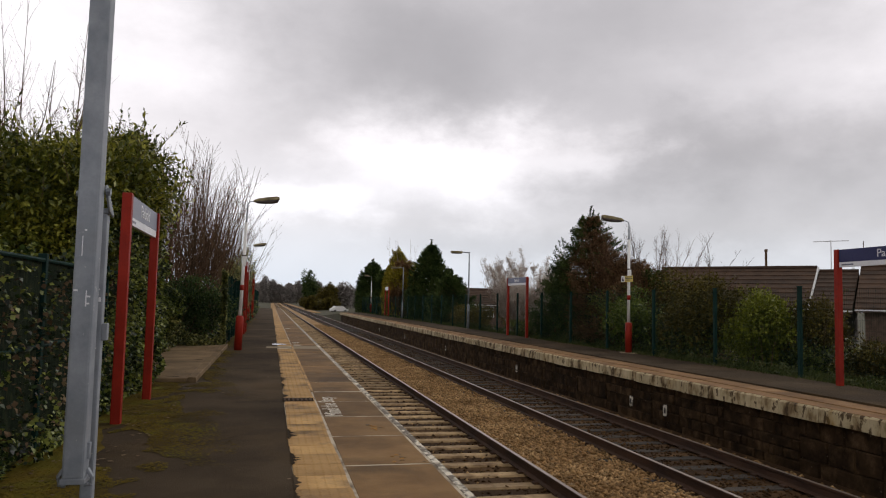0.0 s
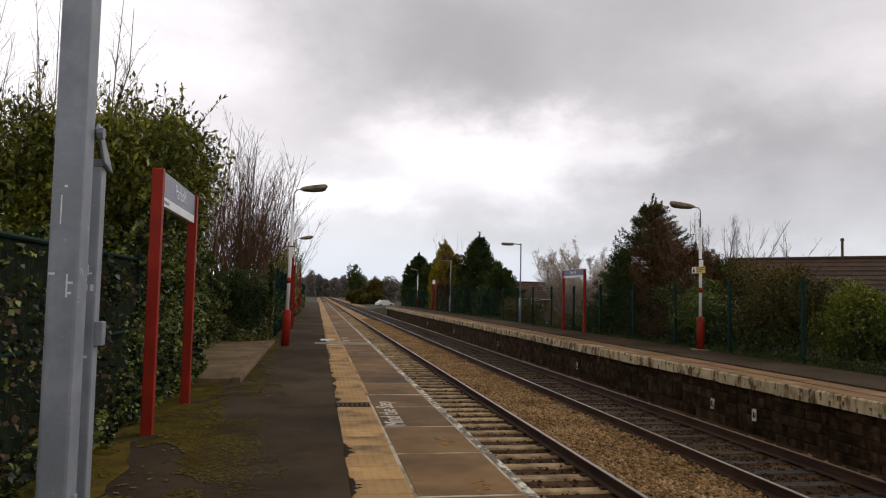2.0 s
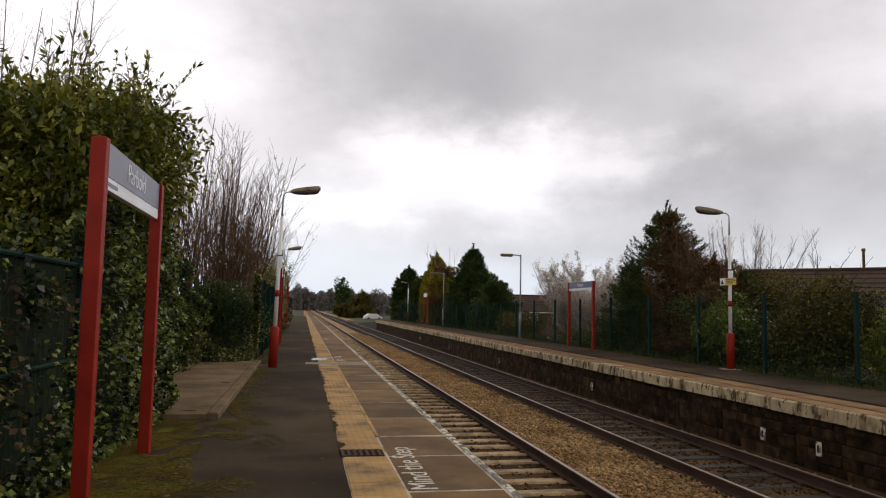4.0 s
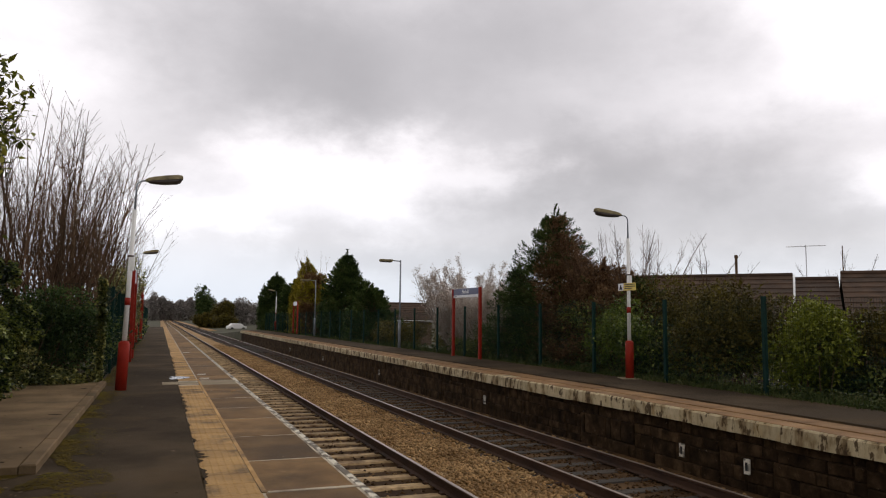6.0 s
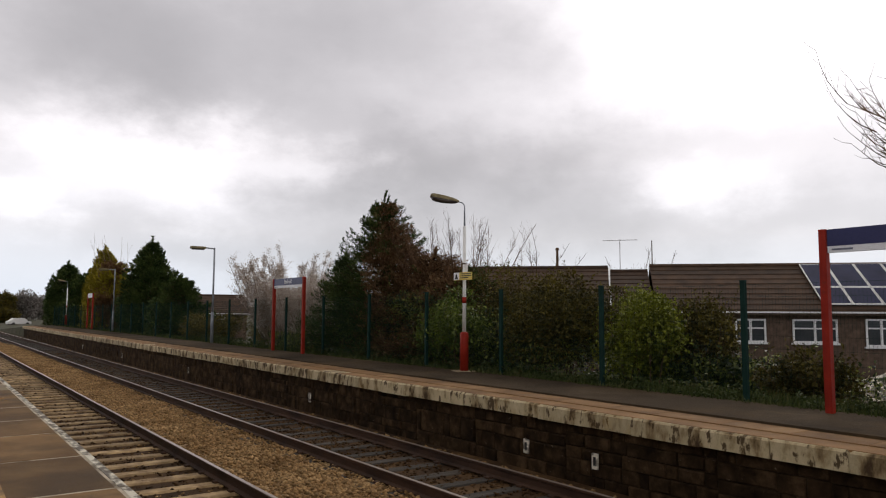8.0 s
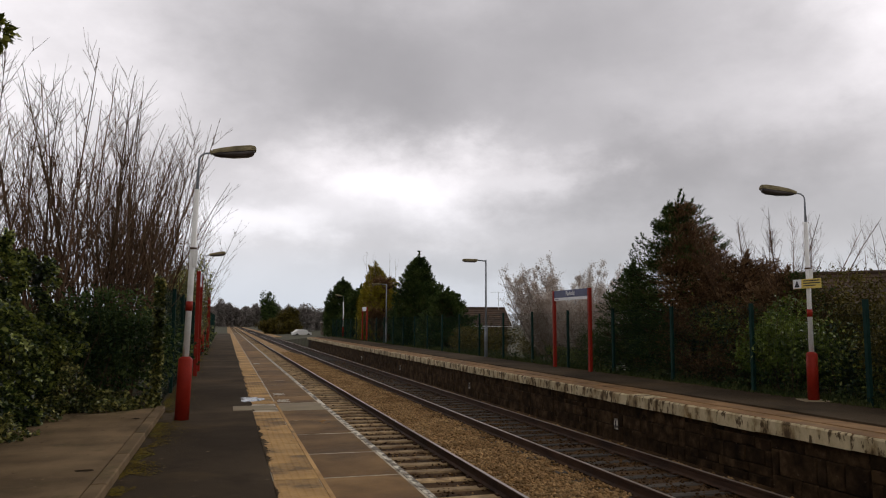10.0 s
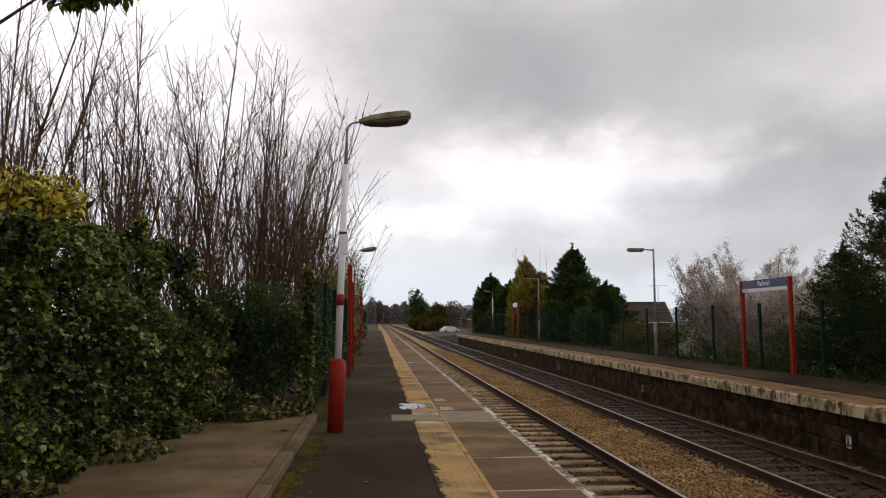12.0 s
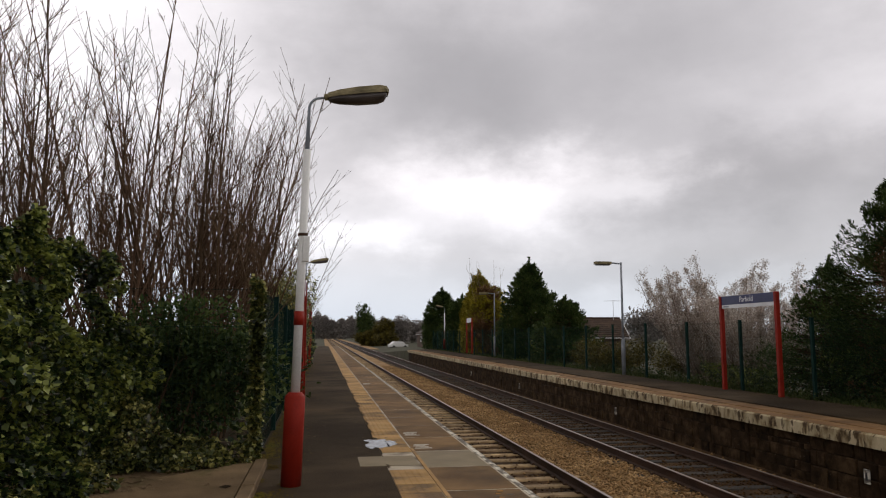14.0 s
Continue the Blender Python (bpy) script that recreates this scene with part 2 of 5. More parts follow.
NAVY = surf("navy_enamel", [(0.3, (0.012, 0.014, 0.075)), (0.7, (0.02, 0.022, 0.1))], 3, (0.25, 0.4), 0.03, 40)
SILVER = surf("faded_blue_enamel", [(0.3, (0.1, 0.105, 0.15)), (0.7, (0.16, 0.165, 0.21))], 2, (0.3, 0.45), 0.03, 40)
SIGN_WHITE = surf("sign_white", [(0.3, (0.7, 0.7, 0.72)), (0.7, (0.8, 0.8, 0.82))], 3, (0.35, 0.5), 0.02, 40)
YELLOW = surf("sign_yellow", [(0.3, (0.62, 0.45, 0.08)), (0.7, (0.72, 0.55, 0.12))], 3, (0.4, 0.6), 0.02, 40)
BLACK = surf("black_print", [(0.3, (0.015, 0.015, 0.015)), (0.7, (0.03, 0.03, 0.03))], 3, (0.5, 0.7), 0.02, 40)
LAMP_TOP = surf("lichened_lamp_shell", [(0.3, (0.12, 0.09783, 0.052)), (0.55, (0.225, 0.1827, 0.0936)), (0.75, (0.33, 0.2741, 0.156))], 9, (0.7, 0.95), 0.4, 50, [((0.45, 0.3915, 0.2288), 16, 0.64, 0.7, 0.7)])
LAMP_GLASS = surf("dusty_lamp_bowl", [(0.3, (0.05, 0.038, 0.033)), (0.7, (0.09, 0.072, 0.062))], 5, (0.3, 0.45), 0.05, 40, spec=0.4)
FENCE = surf("green_fence_paint", [(0.3, (0.004, 0.01945, 0.01575)), (0.7, (0.008, 0.03359, 0.02625))], 4, (0.6, 0.8), 0.05, 50, spec=0.12)
NET = surf("dark_green_netting", [(0.3, (0.005, 0.009, 0.006)), (0.5, (0.013, 0.02, 0.012)), (0.72, (0.035, 0.042, 0.02))], 9, (0.9, 1), 0.6, 90, [((0.075, 0.055, 0.028), 14, 0.58, 0.68, 0.6)], stretch=(1, 3.2, 0.7), spec=0.05)
GRASS = surf("rough_grass", [(0.3, (0.03, 0.028, 0.012)), (0.55, (0.05, 0.05, 0.018)), (0.75, (0.07, 0.06, 0.03))], 0.8, (0.9, 1), 0.9, 12, [((0.09, 0.07, 0.045), 0.25, 0.5, 0.65, 0.6)], fine=0.45)
SOIL = surf("leaf_litter", [(0.3, (0.03, 0.022, 0.013)), (0.7, (0.08, 0.058, 0.035))], 4, (0.9, 1), 0.9, 30, fine=0.4)
OLD_SLAB = surf("weathered_slab", [(0.3, (0.1206, 0.08027, 0.04177)), (0.55, (0.1989, 0.1338, 0.07184)), (0.75, (0.2652, 0.1801, 0.1002))], 1.3, (0.75, 0.95), 0.5, 60, [((0.07233, 0.0494, 0.02507), 0.9, 0.5, 0.66, 0.75), ((0.06028, 0.06173, 0.01337), 1.7, 0.58, 0.7, 0.6)], fine=0.4, spec=0.2)
BARK = surf("bare_bark", [(0.3, (0.0555, 0.03286, 0.0186)), (0.7, (0.148, 0.09513, 0.05508))], 3, (0.85, 1), 0.4, 40, vary=0.3, spec=0.15)
BARK_RED = surf("reddish_bark", [(0.3, (0.06989, 0.03786, 0.02262)), (0.7, (0.1747, 0.1041, 0.06152))], 3, (0.85, 1), 0.4, 40, vary=0.3, spec=0.15)
BARK_PALE = surf("pale_twig_bark", [(0.3, (0.18, 0.13, 0.1)), (0.7, (0.4, 0.32, 0.26))], 3, (0.85, 1), 0.4, 40, vary=0.2, spec=0.15)
IVY = leaf_mat("ivy_leaf", (0.004, 0.009, 0.003), (0.026, 0.05, 0.011), (0.29, 0.32, 0.07), spec=0.42, rough=0.36, single=1.05, clump=1.7)
IVY_LIGHT = leaf_mat("pale_ivy_leaf", (0.016, 0.026, 0.007), (0.08, 0.095, 0.022), (0.4, 0.37, 0.11), spec=0.4, rough=0.4, single=1.1)
IVY_YELLOW = leaf_mat("variegated_ivy_leaf", (0.015, 0.03, 0.006), (0.36, 0.3, 0.03), (0.85, 0.7, 0.13), single=1.3)
LAUREL = leaf_mat("laurel_leaf", (0.02, 0.03, 0.004), (0.1, 0.115, 0.014), (0.34, 0.32, 0.045), spec=0.35, rough=0.4, single=0.8, clump=1.8)
CONIFER = leaf_mat("conifer_spray", (0.01147, 0.02393, 0.00616), (0.04095, 0.06903, 0.0176), (0.1147, 0.1473, 0.0396), rough=0.7)
GOLD_CON = leaf_mat("golden_conifer_spray", (0.1006, 0.08539, 0.0096), (0.2731, 0.2252, 0.0216), (0.46, 0.3726, 0.042), rough=0.7)
DEAD_CON = leaf_mat("browned_conifer_spray", (0.06525, 0.0324, 0.015), (0.174, 0.0972, 0.0475), (0.3045, 0.189, 0.1), rough=0.8)
SHRUB = leaf_mat("shrub_leaf", (0.021, 0.0384, 0.0048), (0.0825, 0.12, 0.0144), (0.24, 0.288, 0.048), spec=0.35, rough=0.4)
SHRUB_BR = leaf_mat("bronze_shrub_leaf", (0.01968, 0.0184, 0.003444), (0.0738, 0.05855, 0.00984), (0.1673, 0.1338, 0.0246), rough=0.6)
DEAD = leaf_mat("dead_leaf", (0.06, 0.035, 0.018), (0.14, 0.09, 0.05), (0.26, 0.19, 0.11), rough=0.8)
GRASS_LEAF = leaf_mat("grass_blade", (0.025, 0.035, 0.008), (0.05, 0.07, 0.015), (0.1, 0.1, 0.035), rough=0.7)
# distance haze is put into these leaf colours: paled and greyed
FAR_LEAF_HAZED = leaf_mat("far_leaf_hazed", (0.15, 0.135, 0.125), (0.23, 0.205, 0.185), (0.31, 0.28, 0.25), rough=0.8)
ROOF = surf("brown_roof_tile", [(0.3, (0.03087, 0.01624, 0.00884)), (0.7, (0.0741, 0.03944, 0.02108))], 2, (0.75, 0.95), 0.5, 30, vary=0.25)
BRICK = surf("brown_brick", [(0.3, (0.07, 0.045, 0.032)), (0.7, (0.15, 0.1, 0.07))], 6, (0.8, 1), 0.4, 30)
UPVC = surf("white_upvc", [(0.3, (0.7, 0.7, 0.7)), (0.7, (0.8, 0.8, 0.8))], 2, (0.3, 0.45), 0.02, 30)
GLASS = surf("window_glass", [(0.3, (0.03, 0.035, 0.04)), (0.7, (0.06, 0.065, 0.07))], 1, (0.05, 0.1), 0.0, 10, spec=0.5)
SOLAR = surf("solar_cell", [(0.3, (0.014, 0.016, 0.045)), (0.7, (0.026, 0.03, 0.075))], 1, (0.5, 0.6), 0.0, 10, spec=0.05)
ALU = surf("aluminium", [(0.3, (0.5, 0.5, 0.5)), (0.7, (0.65, 0.65, 0.65))], 3, (0.35, 0.5), 0.02, 30, metal=0.6)
WATER = surf("puddle_water", [(0.3, (0.021, 0.02312, 0.0248)), (0.7, (0.0315, 0.034, 0.03596))], 2, (0.1, 0.3), 0.25, 14, spec=0.3)
ORANGE = surf("worn_orange_paint", [(0.42, (0.12, 0.09, 0.06)), (0.55, (0.42, 0.2, 0.03))], 9, (0.7, 0.9), 0.3, 50)
LIME = leaf_mat("lime_shrub_leaf", (0.04871, 0.06092, 0.00336), (0.1353, 0.1507, 0.01008), (0.2598, 0.2822, 0.0336), rough=0.5)
BUD = leaf_mat("pale_bud", (0.3276, 0.2548, 0.2002), (0.5278, 0.455, 0.3913), (0.728, 0.6734, 0.6188), rough=0.8)
PAINT = surf("worn_white_lettering", [(0.34, (0.24, 0.2, 0.15)), (0.46, (0.72, 0.67, 0.57))], 14, (0.7, 0.9), 0.3, 50)


# ---- building tools ----
class Geo:
    """Collects vertices and faces for one mesh."""

    def __init__(self):
        self.v, self.f = [], []

    def box(self, x0, x1, y0, y1, z0, z1, c=0.0):
        """A box; c chamfers the four upper edges."""
        n = len(self.v)
        if c:
            self.v += [(x0, y0, z0), (x1, y0, z0), (x1, y1, z0), (x0, y1, z0), (x0, y0, z1 - c), (x1, y0, z1 - c), (x1, y1, z1 - c), (x0, y1, z1 - c),
                       (x0 + c, y0 + c, z1), (x1 - c, y0 + c, z1), (x1 - c, y1 - c, z1), (x0 + c, y1 - c, z1)]
            self.f += [(n + 3, n + 2, n + 1, n), (n + 8, n + 9, n + 10, n + 11)]
            for k in range(4):
                j = (k + 1) % 4
                self.f += [(n + k, n + j, n + 4 + j, n + 4 + k), (n + 4 + k, n + 4 + j, n + 8 + j, n + 8 + k)]
        else:
            self.v += [(x0, y0, z0), (x1, y0, z0), (x1, y1, z0), (x0, y1, z0), (x0, y0, z1), (x1, y0, z1), (x1, y1, z1), (x0, y1, z1)]
            self.f += [(n + 3, n + 2, n + 1, n), (n + 4, n + 5, n + 6, n + 7)]
            for k in range(4):
                j = (k + 1) % 4
                self.f.append((n + k, n + j, n + 4 + j, n + 4 + k))
        return self

    def tube(self, pts, radii, sides=8, cap=True, turn=0.0):
        """A tapered tube along points."""
        pts = [Vector(p) for p in pts]
        n0 = len(self.v)
        for k, p in enumerate(pts):
            d = (pts[min(k + 1, len(pts) - 1)] - pts[max(k - 1, 0)]).normalized()
            up = Vector((0, 1, 0)) if abs(d.z) > 0.8 else Vector((0, 0, 1))
            a = d.cross(up).normalized()
            b = d.cross(a)
            for s in range(sides):
                w = 2 * math.pi * s / sides + turn
                self.v.append(tuple(p + (a * math.cos(w) + b * math.sin(w)) * radii[k]))
        for k in range(len(pts) - 1):
            for s in range(sides):
                t = (s + 1) % sides
                self.f.append((n0 + k * sides + s, n0 + k * sides + t, n0 + (k + 1) * sides + t, n0 + (k + 1) * sides + s))
        if cap:
            self.f.append(tuple(n0 + s for s in reversed(range(sides))))
            self.f.append(tuple(n0 + (len(pts) - 1) * sides + s for s in range(sides)))
        return self

    def prism(self, poly, axis, a, b):
        """A flat outline drawn out along an axis ("x" or "y"); outline in the two other axes."""
        n, k = len(self.v), len(poly)
        for w in (a, b):
            self.v += [(w, p, q) if axis == "x" else (p, w, q) for p, q in poly]
        self.f += [tuple(n + i for i in range(k)), tuple(n + k + i for i in reversed(range(k)))]
        self.f += [(n + i, n + k + i, n + k + (i + 1) % k, n + (i + 1) % k) for i in range(k)]
        return self

    def mesh(self, name, mat, smooth=False):
        me = bpy.data.meshes.new(name)
        me.from_pydata(self.v, [], self.f)
        bm = bmesh.new()
        bm.from_mesh(me)
        bmesh.ops.recalc_face_normals(bm, faces=bm.faces)
        bm.to_mesh(me)
        bm.free()
        me.materials.append(mat)
        if smooth:
            for p in me.polygons:
                p.use_smooth = True
        return me


def part(name, data, material, parent=None, label="", smooth=False, at=None):
    """Links a Geo or a mesh as one mesh object under a thing or a part."""
    me = data.mesh(name, material, smooth) if isinstance(data, Geo) else data
    ob = new(name, me)
    if parent:
        ob.parent = parent
    if at is not None:
        ob.matrix_basis = at
    if label:
        ob["label"] = label
    return ob


def thing(name, label, category, group="", kind="", at=None):
    ob = new(name)
    if at is not None:
        ob.matrix_basis = at
    return tagged(ob, label, category, group, kind)


def bevelled(geo, mat, width, name="part", segs=2):
    me = geo.mesh(name, mat)
    bm = bmesh.new()
    bm.from_mesh(me)
    bmesh.ops.bevel(bm, geom=list(bm.edges), offset=width, segments=segs, affect="EDGES", profile=0.6)
    bm.to_mesh(me)
    bm.free()
    return me


def quads(name, corners, mat):
    """A mesh of loose four-cornered leaves from an array (n, 4, 3)."""
    n = len(corners)
    me = bpy.data.meshes.new(name)
    me.vertices.add(n * 4)
    me.vertices.foreach_set("co", np.ascontiguousarray(corners, dtype=np.float32).ravel())
    me.loops.add(n * 4)
    me.loops.foreach_set("vertex_index", np.arange(n * 4, dtype=np.int32))
    me.polygons.add(n)
    me.polygons.foreach_set("loop_start", np.arange(0, n * 4, 4, dtype=np.int32))
    me.update(calc_edges=True)
    me.materials.append(mat)
    return me


def leaves(rng, pos, size, out=None, long=1.4, droop=0.3, spread=1.0):
    """Leaf corners round the given places: a kite with a fold, facing out and up with scatter."""
    n = len(pos)
    d = rng.normal(size=(n, 3)) * spread
    if out is not None:
        d = d + out
    d[:, 2] -= droop
    d /= np.linalg.norm(d, axis=1)[:, None] + 1e-9
    s = np.cross(d, rng.normal(size=(n, 3)) * 0.5 + (0, 0, 1))
    s /= np.linalg.norm(s, axis=1)[:, None] + 1e-9
    up = np.cross(s, d)
    L = size * rng.uniform(0.6, 1.3, n)[:, None]
    w = L / long * 0.5
    mid = pos + d * L * 0.42
    return np.stack([pos, mid + s * w + up * w * 0.35, pos + d * L, mid - s * w + up * w * 0.35], 1)


def lumpy(rng, n, rad, lumps=9, rough=0.35, shell=0.35, flat=0.0):
    """Places and outward ways in an uneven crown of lumps within the half-axes rad, base at z 0."""
    rad = np.array(rad, float)
    cen = rng.normal(size=(lumps, 3))
    cen /= np.linalg.norm(cen, axis=1)[:, None]
    cen *= rng.uniform(0.25, 0.72, lumps)[:, None]
    r = rng.uniform(0.28, 0.5, lumps)
    k = rng.integers(0, lumps, n)
    d = rng.normal(size=(n, 3))
    d /= np.linalg.norm(d, axis=1)[:, None]
    p = cen[k] + d * (r[k] * (1 - shell * rng.uniform(0, 1, n) ** 1.6))[:, None] * (1 + rough * (rng.uniform(0, 1, n)[:, None] ** 3))
    p = p * rad
    p[:, 2] += rad[2] * 0.95
    p[:, 2] = np.maximum(p[:, 2], 0.03)
    return p, d


def coppice_stem(rng, height, spread, r0):
    """One straight upright rod with forked side rods that leave at an angle and then rise, each with short twigs."""
    g = Geo()

    def rod(p, d, ln, r, segs, lift, bend):
        pts = [p.copy()]
        for k in range(segs):
            d = (d + Vector((rng.normal() * bend, rng.normal() * bend, lift))).normalized()
            pts.append(pts[-1] + d * ln / segs)
        g.tube(pts, [max(r * (1 - 0.85 * k / segs), 0.0028) for k in range(segs + 1)], 5 if r > 0.012 else 3, cap=False)
        return pts, d

    a = rng.uniform(0, 6.283)
    out = spread * math.sqrt(rng.uniform(0.02, 1))
    h = height * rng.uniform(0.7, 1.0)
    pts, d = rod(Vector((0, 0, 0)), Vector((math.cos(a) * out, math.sin(a) * out, 1)).normalized(), h, r0 * rng.uniform(0.7, 1.2), 8, 0.03, 0.035)
    for t in range(11):
        f = rng.uniform(0.22, 0.93)
        k = min(int(f * 8), 7)
        q = pts[k].lerp(pts[k + 1], f * 8 - k)
        b = rng.uniform(0, 6.283)
        w = (d + Vector((math.cos(b), math.sin(b), 0)) * rng.uniform(0.45, 1.0)).normalized()
        ln = h * rng.uniform(0.12, 0.38) * (1.3 - f)
        side, w = rod(q, w, ln, max(r0 * 0.5 * (1.1 - f), 0.006), 4, 0.1, 0.05)
        for u in range(5):
            j = int(rng.integers(0, 4))
            c = rng.uniform(0, 6.283)
            w2 = (w + Vector((math.cos(c), math.sin(c), 0.1)) * rng.uniform(0.5, 0.9)).normalized()
            rod(side[j].lerp(side[j + 1], rng.uniform(0, 1)), w2, ln * rng.uniform(0.2, 0.5), 0.0045, 2, 0.1, 0.04)
    return g


def branchy(rng, height, stems, spread, twigs, r0, lean=(0, 0), sides=4, level2=3, up=0.9, curl=0.12, segs=6, start=0.25):
    """Bare stems that fork into twigs; a Geo with the base at the origin."""
    g = Geo()
    for s in range(stems):
        a = rng.uniform(0, 2 * math.pi)
        out = spread * math.sqrt(rng.uniform(0.02, 1))
        h = height * rng.uniform(0.72, 1.0)
        p = Vector((math.cos(a) * 0.1 * stems ** 0.5, math.sin(a) * 0.1 * stems ** 0.5, 0))
        d = Vector((math.cos(a) * out + lean[0], math.sin(a) * out + lean[1], 1)).normalized()
        pts, step = [p.copy()], h / segs
        for k in range(segs):
            d = (d + Vector((rng.normal() * curl, rng.normal() * curl, 0.09))).normalized()
            p = p + d * step
            pts.append(p.copy())
        r = r0 * rng.uniform(0.7, 1.15)
        rad = [r * (1 - 0.88 * k / segs) for k in range(segs + 1)]
        g.tube(pts, rad, max(sides, 5), cap=False)
        for t in range(twigs):
            f = rng.uniform(start, 0.95)
            k = min(int(f * segs), segs - 1)
            q = pts[k].lerp(pts[k + 1], f * segs - k)
            b = rng.uniform(0, 2 * math.pi)
            dd = (d * up + Vector((math.cos(b), math.sin(b), rng.uniform(0.1, 0.6))) * rng.uniform(0.4, 0.9)).normalized()
            ln = h * rng.uniform(0.1, 0.3) * (1.25 - f)
            tp = [q.copy()]
            for j in range(3):
                dd = (dd + Vector((rng.normal() * curl, rng.normal() * curl, 0.12))).normalized()
                tp.append(tp[-1] + dd * ln / 3)
            rr = max(rad[k] * 0.45, 0.004)
            g.tube(tp, [rr, rr * 0.75, rr * 0.5, rr * 0.25], 3, cap=False)
            for u in range(level2):
                j = int(rng.integers(0, 3))
                q2 = tp[j].lerp(tp[j + 1], rng.uniform(0, 1))
                c = rng.uniform(0, 2 * math.pi)
                d2 = (dd * 0.7 + Vector((math.cos(c), math.sin(c), rng.uniform(0, 0.7))) * 0.7).normalized()
                l2 = ln * rng.uniform(0.25, 0.6)
                g.tube([q2, q2 + d2 * l2 * 0.5, q2 + d2 * l2 + Vector((0, 0, l2 * 0.1))], [rr * 0.45, rr * 0.35, rr * 0.15], 3, cap=False)
    return g


def raw(geo, name, mat):
    me = bpy.data.meshes.new(name)
    me.from_pydata(geo.v, [], geo.f)
    me.materials.append(mat)
    return me


def letters(body, size, mat, parent, at, name="lettering", depth=0.002, align="CENTER"):
    cu = bpy.data.curves.new(name, "FONT")
    cu.body, cu.size, cu.extrude, cu.align_x, cu.align_y = body, size, depth, align, "CENTER"
    tmp = bpy.data.objects.new("tmp", cu)
    me = bpy.data.meshes.new_from_object(tmp)
    bpy.data.objects.remove(tmp)
    me.materials.clear()
    me.materials.append(mat)
    return part(name, me, mat, parent, at=at)


# ---- ground, platforms ----
Y0, NEAR_END, FAR_END = -12.0, 112.0, 88.0
RAIL_TOP = -0.914
BED = -1.13


def ground_sheet():
    xs = [-3000, -400, -60, -20, -9, -5.2, -3.4, -0.6, -0.35, -0.05, 6.75, 6.9, 9.0, 9.6, 14, 20, 40, 400, 3000]
    hi = [-1.5, -1.2, -0.4, -0.15, -0.1, -0.08, -0.07, -0.07, -0.07, BED - 0.1, BED - 0.1, -0.07, -0.1, -0.18, -0.5, -0.85, -0.95, -1.2, -1.5]
    ys = [-400, -60, -12, 0, 15, 30, 50, 70, 88, 95, 112, 125, 160, 400, 3000]
    g = Geo()
    for y in ys:
        for x, z in zip(xs, hi):
            f = min(max((y - 88) / 40, 0), 1) if x > 3 else min(max((y - 112) / 30, 0), 1)
            low = BED - 0.1 if -8 < x < 12 else min(z, -0.9)
            g.v.append((x, y, z + (low - z) * f + (noise.noise((x * 0.3, y * 0.2, 0)) * 0.05 if 9.5 < abs(x) < 100 else 0)))
    n = len(xs)
    g.f = [(j * n + i, j * n + i + 1, (j + 1) * n + i + 1, (j + 1) * n + i) for j in range(len(ys) - 1) for i in range(n - 1)]
    tagged(part("ground", g, GRASS), "rough grass and bare earth round the railway", "ground", kind="structure")


ground_sheet()

near = thing("platform_near", "tarmac platform with buff tactile strip and worn concrete edge slabs", "platform", kind="structure")
far = thing("platform_far", "stone-faced platform with peeling cream-painted coping", "platform", kind="structure")
part("tarmac_surface", Geo().box(-3.4, -1.253, Y0, NEAR_END, -0.06, 0.0), TARMAC, near)
part("slab_bedding", Geo().box(-1.252, -0.02, Y0, NEAR_END, -0.1, -0.003), JOINT, near, "pale mortar showing in the joints")
part("retaining_wall", Geo().box(-0.3, -0.1, Y0, NEAR_END, -1.3, -0.1), MORTAR, near)

ballast_bed = Geo().box(-0.1, 6.55, Y0, 150, BED - 0.3, BED - 0.09).box(-1.5, 8.2, 150, 2500, BED - 0.2, BED)
tagged(part("trackbed", ballast_bed, BALLAST), "brown stone ballast bed under two tracks", "trackbed", kind="structure")

# far platform body: tarmac walk, paving strip
part("tarmac_surface", Geo().box(7.25, 9.0, Y0, FAR_END, -0.06, 0.0), TARMAC, far)
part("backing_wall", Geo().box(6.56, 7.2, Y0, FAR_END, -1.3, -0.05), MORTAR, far)


